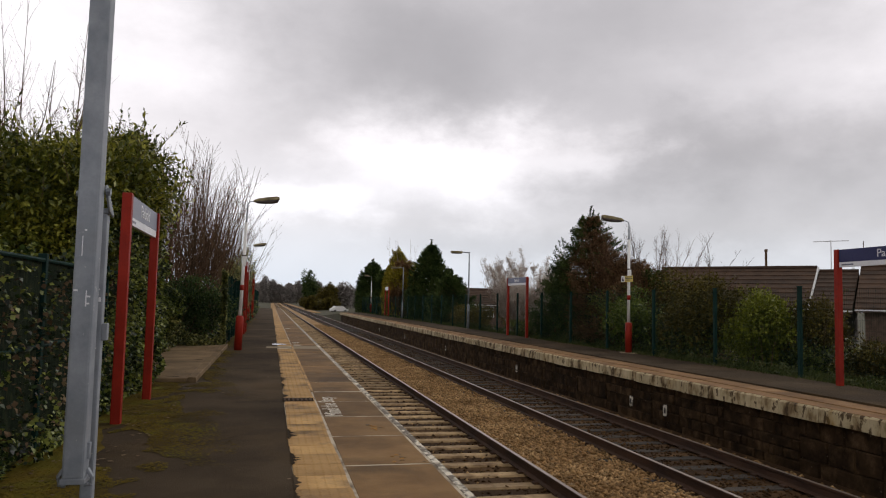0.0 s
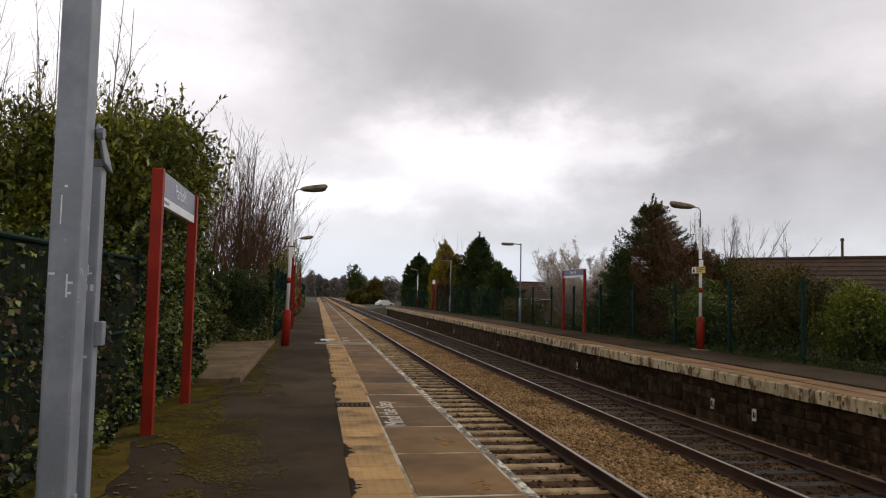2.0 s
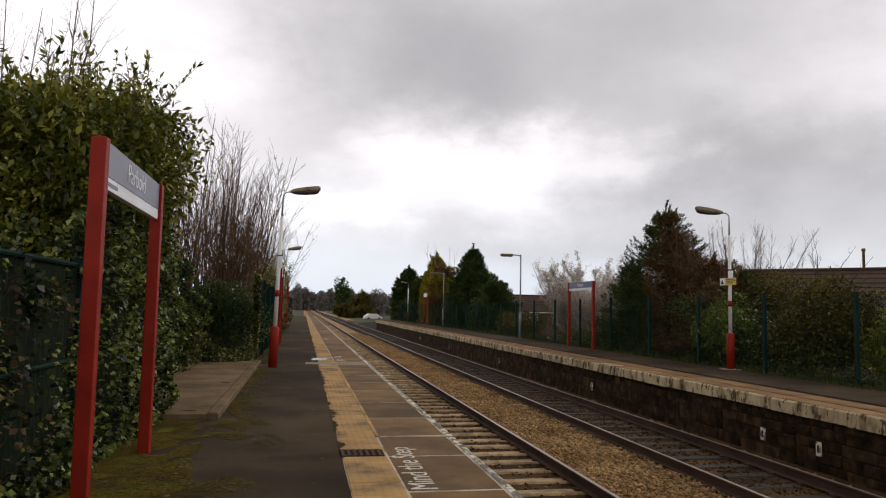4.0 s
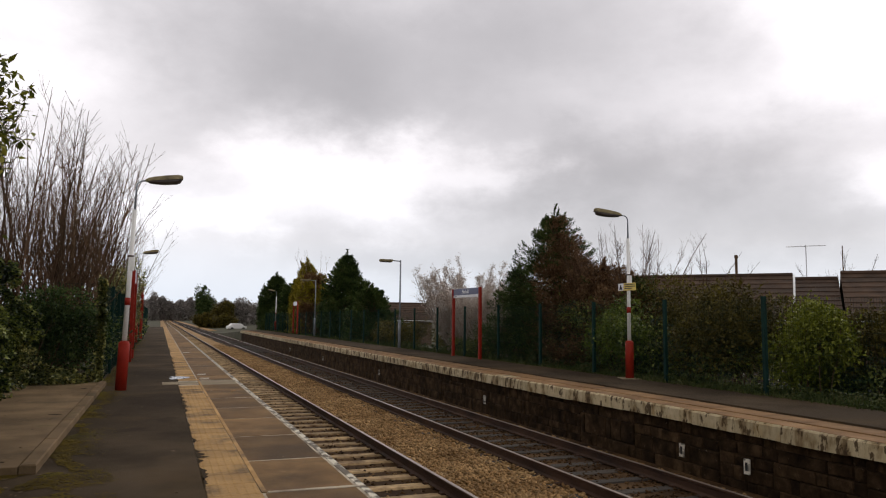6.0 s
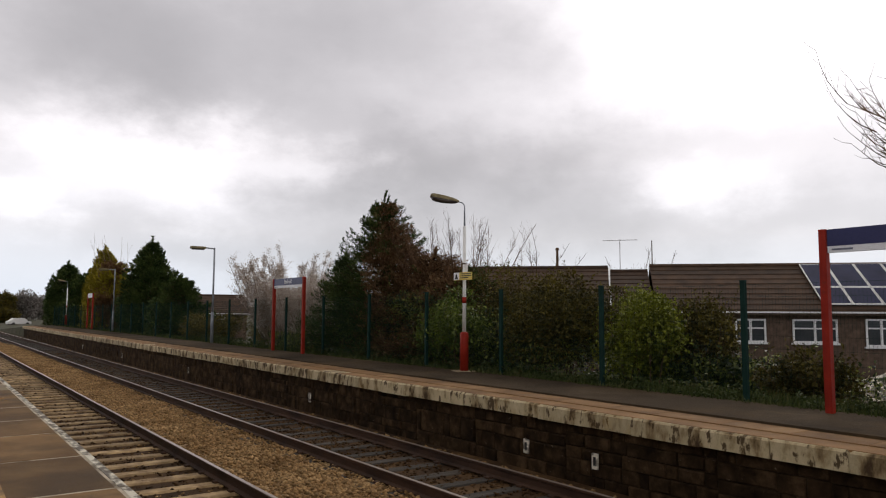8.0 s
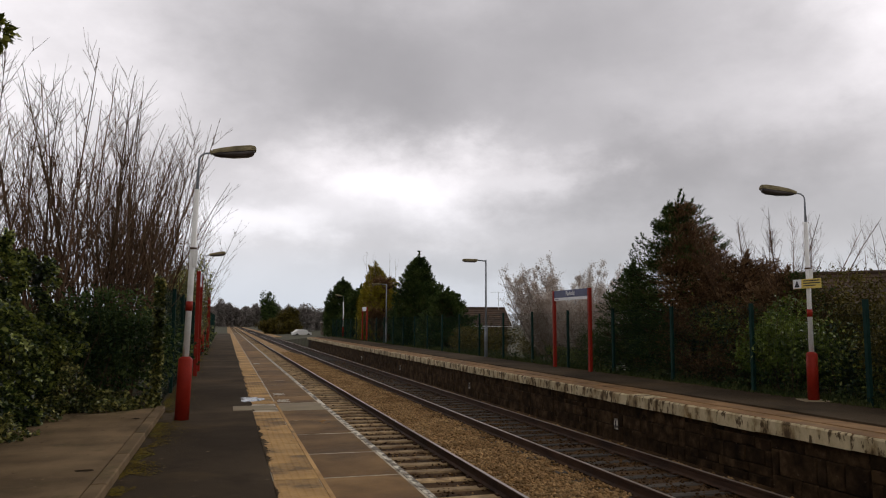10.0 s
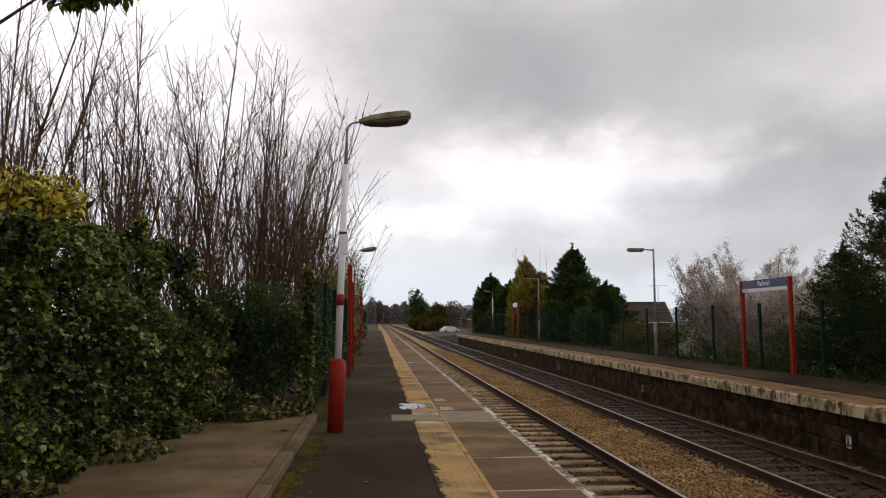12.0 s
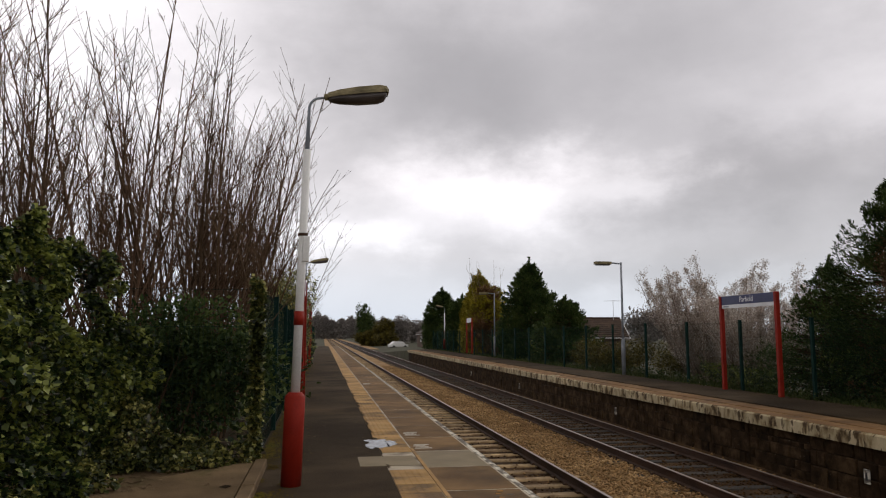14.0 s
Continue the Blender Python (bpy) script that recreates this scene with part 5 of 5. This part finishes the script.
HX, HY = 20.8 - 0.73 * 3.2, 28.3 - 0.68 * 3.2
bungalow("bungalow", "brown bungalow with solar panels on a tiled roof", pose(HX, HY, 0, rz=43), 3.2, -19.0, -1.6, -1.1, 1.5, 3.22,
         [(-9.74, -8.31, 0.3, 1.22, 3), (-7.45, -6.04, 0.4, 1.2, 2), (-5.2, -4.2, 0.4, 1.2, 2), (-13.2, -11.6, 0.3, 1.22, 3)], [(-12.6, -7.0, 6, 0.42, 0.95), (-12.6, -7.0, 6, 0.06, 0.4)], boards=())
bungalow("bungalow", "brown bungalow with white bargeboards beyond the shrubs", pose(HX, HY, 0, rz=43), 3.2, 0.0, 6.5, -1.1, 1.5, 3.18, [(3, 4.6, 0.3, 1.2, 2)])
bungalow("bungalow_link", "lower tiled link between two bungalows", pose(HX, HY, 0, rz=43), 3.2, -1.52, -0.08, -1.1, 1.45, 3.02, [], boards=())
bungalow("bungalow", "far bungalow with white bargeboards behind the trees", pose(20.4, 66, 0, rz=80), 3.0, 0.0, 8.0, -0.9, 1.3, 2.75, [(2, 4, 0.2, 1.1, 2)])


def aerial(at):
    t = thing("tv_aerial", "thin television aerial on a mast", "aerial", "aerials", at=at)
    part("mast", Geo().tube([(0, 0, 0), (0, 0, 1.5)], [0.02, 0.02], 6), ALU, t)
    b = part("boom", Geo().tube([(0, -0.7, 1.45), (0, 0.7, 1.47)], [0.014, 0.014], 5), ALU, t)
    for k in range(9):
        y = -0.65 + k * 0.16
        part("element", Geo().tube([(-0.16, y, 1.46), (0.16, y, 1.46)], [0.007, 0.007], 4), ALU, b)


aerial(pose(21.4, 28.2, 2.85, rz=30))
aerial(pose(20.0, 68, 2.6, rz=60))
mast = thing("aerial_mast", "bare thin mast above the roof ridge", "mast", at=pose(21.96, 27.06, 3.1))
part("pole", Geo().tube([(0, 0, 0), (0, 0, 1.15)], [0.022, 0.018], 6), BARK, mast)
part("bracket", Geo().box(-0.05, 0.05, -0.05, 0.05, 0.1, 0.22), BARK, mast)
flue = thing("flue_pipe", "thin dark flue pipe on the roof ridge", "flue", at=pose(19.44, 29.76, 3.15))
part("pipe", Geo().tube([(0, 0, 0), (0, 0, 0.75)], [0.05, 0.05], 8), BARK, flue)
part("cowl", Geo().tube([(0, 0, 0.75), (0, 0, 0.85)], [0.08, 0.06], 8), BARK, flue)
heap = thing("white_sheet", "white plastic sheet draped over a low heap", "sheet", at=pose(16.1, 15.5, -0.75, rz=43))
drape = Geo()
for a in range(13):
    for b in range(7):
        u, v = a / 6 - 1, b / 3 - 1
        h = max(0.0, 1 - 0.75 * abs(u) ** 1.3) * (1 - 0.6 * v * v)
        drape.v.append((v * 0.7, u * 1.9, 0.95 * h + 0.12 * noise.noise((u * 3, v * 2, 5)) + 0.02))
drape.f = [(a * 7 + b, a * 7 + b + 1, a * 7 + b + 8, a * 7 + b + 7) for a in range(12) for b in range(6)]
part("drape", drape, CHIPPED, heap)
part("heap", Geo().prism([(-1.5, 0), (1.5, 0), (0.9, 0.28), (0.0, 0.7), (-0.9, 0.28)], "x", -0.35, 0.35), SOIL, heap)
big = thing("bare_tree", "large bare spreading tree beyond the station sign", "tree", "bare trees", at=pose(15.4, 12.9, -0.7))
part("trunk", Geo().tube([(0, 0, -0.2), (0.05, 0, 1.4), (0, 0.05, 2.8)], [0.19, 0.15, 0.12], 9), BARK, big, "", True)
rng_b = np.random.default_rng(71)
for k in range(13):
    a, lift = k * 2.4, rng_b.uniform(0.1, 2.4)
    d = Vector((math.cos(a), math.sin(a), lift)).normalized()
    p, pts, l = Vector((0, 0, 1.6 + 0.1 * k)), [], rng_b.uniform(3.6, 5.6)
    for q in range(8):
        pts.append(p.copy())
        d = (d + Vector((rng_b.normal() * 0.1, rng_b.normal() * 0.1, 0.05 - 0.03 * q))).normalized()
        p = p + d * l / 7
    limb = Geo().tube(pts, [0.075 * (1 - q / 7.6) for q in range(8)], 6, cap=False)
    for q in range(26):
        f = rng_b.uniform(0.25, 1) * 6.99
        o = pts[int(f)].lerp(pts[int(f) + 1], f - int(f))
        w = (d * 0.8 + Vector(rng_b.normal(size=3)) * 0.5).normalized()
        ln = rng_b.uniform(0.5, 1.5)
        tw = [o]
        for j in range(4):
            w = (w + Vector((0, 0, 0.22)) + Vector(rng_b.normal(size=3)) * 0.08).normalized()
            tw.append(tw[-1] + w * ln / 4)
        limb.tube(tw, [0.016, 0.012, 0.009, 0.007, 0.004], 4, cap=False)
        for j in range(5):
            o2 = tw[1 + j % 4]
            w2 = (w + Vector(rng_b.normal(size=3)) * 0.6).normalized()
            limb.tube([o2, o2 + w2 * ln * 0.15, o2 + w2 * ln * 0.3 + Vector((0, 0, ln * 0.05))], [0.007, 0.005, 0.003], 3, cap=False)
    part("limb", raw(limb, "limb", BARK), BARK, big)
bare_tree("bare_tree", "bare round-headed tree behind the roofs", (29.6, 33.5, -0.9), ((6.2, 14, 0.5, 16, 0.05), dict(level2=4)), BARK, 72, "bare trees")

# distance
rngd = np.random.default_rng(77)
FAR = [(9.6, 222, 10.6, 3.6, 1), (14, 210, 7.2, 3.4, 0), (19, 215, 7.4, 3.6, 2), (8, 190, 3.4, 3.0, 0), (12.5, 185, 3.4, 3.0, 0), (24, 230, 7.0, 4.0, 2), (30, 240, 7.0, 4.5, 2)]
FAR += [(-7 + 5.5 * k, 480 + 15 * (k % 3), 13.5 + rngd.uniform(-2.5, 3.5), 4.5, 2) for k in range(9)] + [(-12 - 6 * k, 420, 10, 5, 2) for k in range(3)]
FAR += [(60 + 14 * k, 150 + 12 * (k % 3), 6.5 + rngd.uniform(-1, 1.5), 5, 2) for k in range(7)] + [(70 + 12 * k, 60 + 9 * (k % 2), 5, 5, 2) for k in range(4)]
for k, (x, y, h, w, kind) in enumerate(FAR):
    bush("far_tree", "distant tree beside the line", (x, y, -1.4), (w, w, h * 0.56), 5000, (SHRUB_BR, CONIFER, FAR_LEAF_HAZED)[kind], 80 + k, 0.55 if y < 300 else 1.1, 22, 1.6, 8, "tree")
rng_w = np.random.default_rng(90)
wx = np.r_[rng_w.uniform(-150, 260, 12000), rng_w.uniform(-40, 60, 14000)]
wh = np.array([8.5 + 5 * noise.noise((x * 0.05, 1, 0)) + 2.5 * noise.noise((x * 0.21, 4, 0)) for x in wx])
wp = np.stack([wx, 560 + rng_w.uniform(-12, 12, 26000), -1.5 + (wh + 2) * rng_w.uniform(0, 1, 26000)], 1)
# woods paled by leaf colour in place of air haze
tagged(new("far_woods", quads("far_woods", leaves(rng_w, wp, 1.6), FAR_LEAF_HAZED)), "line of distant woods with haze in the leaf colour", "woods", kind="stuff")
bungalow("bungalow", "small distant house beside the line", pose(16.5, 158, 0), 3.2, -5.0, 5.0, -1.2, 1.6, 3.6, [(-3, -1, 0.2, 1.2, 2)])
stock = thing("parked_car", "small pale car parked by the platform end", "car", at=pose(13.0, 163, -1.25, rz=15))
part("body", bevelled(Geo().prism([(-1.9, 0.3), (1.9, 0.3), (1.95, 0.75), (1.3, 0.85), (0.8, 1.35), (-1.0, 1.4), (-1.6, 0.9), (-1.95, 0.8)], "y", -0.8, 0.8), WHITE, 0.08, segs=2), WHITE, stock)
for x in (-1.2, 1.2):
    for y in (-0.78, 0.78):
        part("wheel", Geo().tube([(x, y - 0.09, 0.3), (x, y + 0.09, 0.3)], [0.3, 0.3], 14), BLACK, stock)


# ---- pieces of platforms ----
rngj = np.random.default_rng(9)
joints = [9.45, 10.7, 12.0, 13.02, 14.35, 15.85, 17.4, 18.65, 20.1, 21.45, 22.7, 23.85, 25.1]
y = 9.45
pre = []
while y > Y0 + 2:
    y -= 1.32
    pre.append(y)
joints = pre[::-1] + joints
while joints[-1] < NEAR_END - 1.5:
    joints.append(joints[-1] + 1.3 + rngj.uniform(-0.08, 0.08))
for a, b in zip(joints, joints[1:]):
    part("edge_slab", Geo().box(-0.83, -0.1, a + 0.018, b - 0.018, -0.09, rngj.uniform(-0.003, 0.002), 0.008), PALE if abs(a - 22.7) < 0.1 else SLAB, near)
    part("edge_nosing", Geo().box(-0.097, 0.0, a + 0.004, b - 0.004, -0.12, 0.001, 0.02), CHIPPED, near, "chipped white-painted nosing")


def tactile_tile():
    g = Geo().box(-0.2, 0.2, -0.198, 0.198, -0.05, 0.0, 0.004)
    for i in range(6):
        for j in range(6):
            x, y = -0.165 + i * 0.066, -0.165 + j * 0.066
            n = len(g.v)
            r = 0.012
            g.v += [(x - r, y - r, 0), (x + r, y - r, 0), (x + r, y + r, 0), (x - r, y + r, 0), (x, y, 0.005)]
            g.f += [(n, n + 1, n + 4), (n + 1, n + 2, n + 4), (n + 2, n + 3, n + 4), (n + 3, n, n + 4)]
    return g.mesh("tactile_tile", TACTILE)


tile = tactile_tile()
plain_tile = Geo().box(-0.2, 0.2, -0.198, 0.198, -0.05, 0.0, 0.006).mesh("tactile_tile", TACTILE)
y, k = -10.0, 0
while y < NEAR_END - 1:
    if not 22.75 < y < 23.6:
        part("tactile_tile", tile if 5 < y < 34 else plain_tile, TACTILE, near, at=pose(-1.05 + rngj.normal() * 0.003, y, rngj.uniform(0.0, 0.004)))
    y += 0.4
part("patch_slab", Geo().box(-1.55, -0.88, 22.85, 23.5, -0.05, 0.004, 0.004), PALE, near, "pale concrete patch")
pud = Geo()
pud.v = [(-1.2 + (0.21 + 0.2 * noise.noise((math.cos(a) * 2.6, math.sin(a) * 2.6, 3))) * math.cos(a), 24.55 + (0.4 + 0.4 * noise.noise((math.cos(a) * 2.2, math.sin(a) * 2.2, 9))) * math.sin(a), 0.0065) for a in np.linspace(0, 6.283, 40)[:-1]]
pud.f = [tuple(range(39))]
part("puddle", pud, WATER, near, "shallow puddle reflecting the sky")
part("border_line", Geo().box(-0.848, -0.808, 13.02, 24.1, -0.01, 0.0045), TACTILE, near, "worn pale line beside the tactile strip")
part("border_line", Geo().box(-0.8, -0.08, 12.99, 13.045, -0.01, 0.0045), JOINT, near, "worn pale line across the edge slabs")
for k in range(60):
    yc, w, h = 6.5 + k * 0.62 + rngj.uniform(-0.2, 0.2), rngj.uniform(0.02, 0.13), rngj.uniform(0.12, 0.42)
    if rngj.uniform() < 0.4:
        continue
    g = Geo()
    pts = [(w * max(0.05, 0.5 + noise.noise((s * 0.9, k, 3)) + 0.6 * noise.noise((s * 2.7, k, 6))) * math.sin(math.pi * s / 15), yc + h * (s / 7.5 - 1)) for s in range(16)]
    g.v = [(-1.254, y, 0.0062) for x, y in pts] + [(-1.25 + x, y, 0.0062) for x, y in pts]
    g.f = [(s, 16 + s, 17 + s, s + 1) for s in range(15)]
    part("tarmac_patch", g, TARMAC, near, "dark tarmac spilling over the tactile strip")
grate = part("drain_grating", Geo().box(-1.26, -0.86, 12.0, 12.32, 0.0, 0.006), MORTAR, near, "dark iron grating in the tactile strip")
for k in range(7):
    part("bar", Geo().box(-1.25 + k * 0.056, -1.225 + k * 0.056, 12.01, 12.31, 0.006, 0.012), RUST, grate)
rng_l = np.random.default_rng(44)
lx = np.r_[rng_l.uniform(-3.2, -2.5, 260), rng_l.uniform(-2.6, -0.1, 90), rng_l.uniform(-5.0, -2.8, 200), rng_l.uniform(-4.6, -3.4, 260)]
ly = np.r_[rng_l.uniform(5, 14.3, 260), rng_l.uniform(6, 40, 90), rng_l.uniform(14.4, 23, 200), rng_l.uniform(21.5, 23.2, 260)]
lz = np.where((lx < -2.72) & (ly > 14.3), 0.078, 0.01)
tagged(new("fallen_leaves", quads("fallen_leaves", leaves(rng_l, np.stack([lx, ly, lz], 1), 0.055, np.tile((0.0, 0.0, 0.0), (len(lx), 1)), 1.6, 0.0, 1.0) * (1, 1, 0.12) + np.repeat((lz * 0.88)[:, None, None], 4, 1) * (0, 0, 1), DEAD)), "scattered dead leaves on the platform and slab", "leaves", kind="stuff")
moss = Geo()
edge = [(-2.92 - 0.1 * math.sin(k * 0.7) + 0.25 * noise.noise((k * 0.55, 2, 0)), 5.0 + k * 0.24) for k in range(39)]
moss.v = [(-3.4, y, 0.005) for x, y in edge] + [(x, y, 0.005) for x, y in edge]
moss.f = [(k, 39 + k, 40 + k, k + 1) for k in range(38)]
part("moss_strip", moss, MOSS, near, "brown moss along the platform back")
rng_m = np.random.default_rng(45)
mx = -3.38 + rng_m.gamma(2.4, 0.27, 80000)
my = rng_m.uniform(4.5, 14.3, 80000)
mz = np.array([noise.noise((a * 1.1, b * 0.5, 2)) + 0.5 * noise.noise((a * 4, b * 2.4, 8)) for a, b in zip(mx, my)])
kept = (mz > -0.12 + 0.25 * (mx + 3.0)) & (mx < -1.7)
mp = np.stack([mx, my, np.full(len(mx), 0.007)], 1)[kept]
tagged(new("moss", quads("moss", leaves(rng_m, mp, 0.026, None, 1.0, 0.0) * (1, 1, 0.1) + (0, 0, 0.0063), MOSS)), "brown and olive moss tufts on the tarmac", "moss", kind="stuff")
sx = rng_m.gamma(1.3, 0.09, 26000)
sy = 14.3 + 40 * rng_m.uniform(0, 1, 26000) ** 1.5
sx = sx + np.where(sy < 23.1, -2.57, -2.7)
sz = np.array([noise.noise((a * 1.3, b * 0.6, 4)) + 0.5 * noise.noise((a * 5, b * 2.0, 9)) for a, b in zip(sx, sy)])
sp = np.stack([sx, sy, np.full(len(sx), 0.007)], 1)[(sz > -0.1) & (sx < -1.9)]
tagged(new("moss", quads("moss", leaves(rng_m, sp, 0.028, None, 1.0, 0.0) * (1, 1, 0.1) + (0, 0, 0.0063), MOSS)), "brown and olive moss along kerb and fence foot", "moss", kind="stuff")
letters("Mind the Step", 0.3, PAINT, near, pose(-0.685, 11.58, 0.002, rz=90), "painted_words", 0.001)
for yy in (8.15, 9.75, 21.0):
    for k in range(7):
        w, l, x0 = rngj.uniform(0.02, 0.07), rngj.uniform(0.02, 0.05), -0.42 + rngj.uniform(0, 0.14)
        part("paint_mark", Geo().box(x0, x0 + w, yy + k * 0.055, yy + k * 0.055 + l, 0, 0.004), ORANGE, near, "worn orange paint mark")
for yy in (24.05, 25.3, 36.6):
    for k in range(4):
        part("paint_mark", Geo().box(-0.78 + 0.02 * (k % 2), -0.56 - 0.03 * (k % 3), yy + k * 0.1, yy + k * 0.1 + 0.04, 0, 0.004), PAINT, near, "worn white paint")
slab = thing("concrete_slab", "weathered raised concrete slab beside the ivy", "slab")
part("slab_top", bevelled(Geo().box(-5.4, -2.72, 14.3, 23.1, -0.05, 0.07), OLD_SLAB, 0.012), OLD_SLAB, slab)
for a in range(6):
    part("kerb", Geo().box(-2.71, -2.58, 14.3 + a * 1.46, 14.3 + (a + 1) * 1.46 - 0.012, -0.05, 0.085, 0.012), OLD_SLAB, slab)
for x, yy, w, l in ((-2.86, 17.9, 0.16, 0.09), (-2.95, 14.55, 0.2, 0.07), (-2.85, 21.6, 0.1, 0.12)):
    chip = Geo()
    chip.v = [(x + w * (0.5 + 0.35 * noise.noise((math.cos(a) * 2, math.sin(a) * 2, yy))) * math.cos(a), yy + l * (0.5 + 0.35 * noise.noise((math.cos(a) * 2, math.sin(a) * 2, yy + 4))) * math.sin(a), 0.0735) for a in np.linspace(0, 6.283, 15)[:-1]]
    chip.f = [tuple(range(14))]
    part("broken_hole", chip, MORTAR, slab, "dark broken patch")

# far platform pieces
yy = Y0
k = 0
while yy < FAR_END - 1:
    l = 0.92 + rngj.uniform(-0.12, 0.16)
    part("coping_stone", Geo().box(6.37 + rngj.normal() * 0.006, 6.78, yy + 0.005, yy + l - 0.005, -0.27 + rngj.normal() * 0.006, -0.05 + rngj.normal() * 0.003, 0.025), COPING, far, "coping stone with peeling cream paint")
    part("paving_slab", Geo().box(6.785, 7.25, yy + 0.004, yy + l - 0.004, -0.1, -0.03 + rngj.normal() * 0.002, 0.006), PAVING, far)
    yy += l
paint_top = Geo().box(6.42, 6.79, Y0, FAR_END, -0.07, -0.045)
part("paving_wash", paint_top, PAVING, far, "brown weathered coping tops")
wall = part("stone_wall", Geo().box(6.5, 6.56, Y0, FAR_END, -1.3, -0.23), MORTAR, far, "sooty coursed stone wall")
far_stones = Geo()
ya = 8.0
while ya < FAR_END - 3:
    rows = int(rngj.integers(3, 6))
    cuts = np.linspace(-1.13, -0.245, rows + 1) + np.r_[0, rngj.uniform(-0.05, 0.05, rows - 1), 0]
    yb = ya + rngj.uniform(1.2, 2.6)
    for z0, z1 in zip(cuts, cuts[1:]):
        yy = ya
        while yy < yb - 0.05:
            l = min(rngj.choice((0.18, 0.3, 0.45, 0.7)) * rngj.uniform(0.8, 1.25), yb - yy)
            if yb - yy - l < 0.15:
                l = yb - yy
            d = rngj.uniform(0.025, 0.05)
            z2, z3, y2, y3 = z0 + rngj.uniform(-0.01, 0.012), z1 - rngj.uniform(0.0, 0.012), yy + rngj.uniform(0.001, 0.008), yy + l - rngj.uniform(0.001, 0.008)
            g = Geo() if yy < 30 else far_stones
            n = len(g.v)
            e = [rngj.uniform(-0.02, 0.02) for _ in range(8)]
            g.v += [(6.5, y2, z2), (6.5, y3, z2), (6.5, y3, z3), (6.5, y2, z3), (6.44 + d + e[0] * 0.4, y2 + 0.004 + abs(e[1]), z2 + 0.01 + abs(e[2])), (6.44 + d + e[3] * 0.4, y3 - 0.004 - abs(e[4]), z2 + 0.01), (6.44 + d, y3 - 0.012, z3 - 0.01 - abs(e[5])), (6.44 + d + e[6] * 0.4, y2 + 0.012, z3 - 0.01 - abs(e[7]))]
            g.f += [(n + 4, n + 7, n + 6, n + 5), (n, n + 4, n + 5, n + 1), (n + 1, n + 5, n + 6, n + 2), (n + 2, n + 6, n + 7, n + 3), (n + 3, n + 7, n + 4, n)]
            if yy < 30:
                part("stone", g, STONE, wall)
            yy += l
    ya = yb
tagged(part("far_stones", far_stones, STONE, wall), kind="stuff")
for yv in (15.64, 17.07, 24.92, 34.9, 45.5, 56):
    mkr = thing("platform_marker", "small white marker plate on the platform wall", "marker", "wall markers", at=pose(6.4, yv, -0.73))
    part("plate", bevelled(Geo().box(0, 0.03, -0.055, 0.055, -0.11, 0.11), CHIPPED, 0.006), CHIPPED, mkr)
    part("bar", Geo().box(-0.004, 0.001, -0.025, 0.02, -0.06, 0.06), BLACK, mkr)
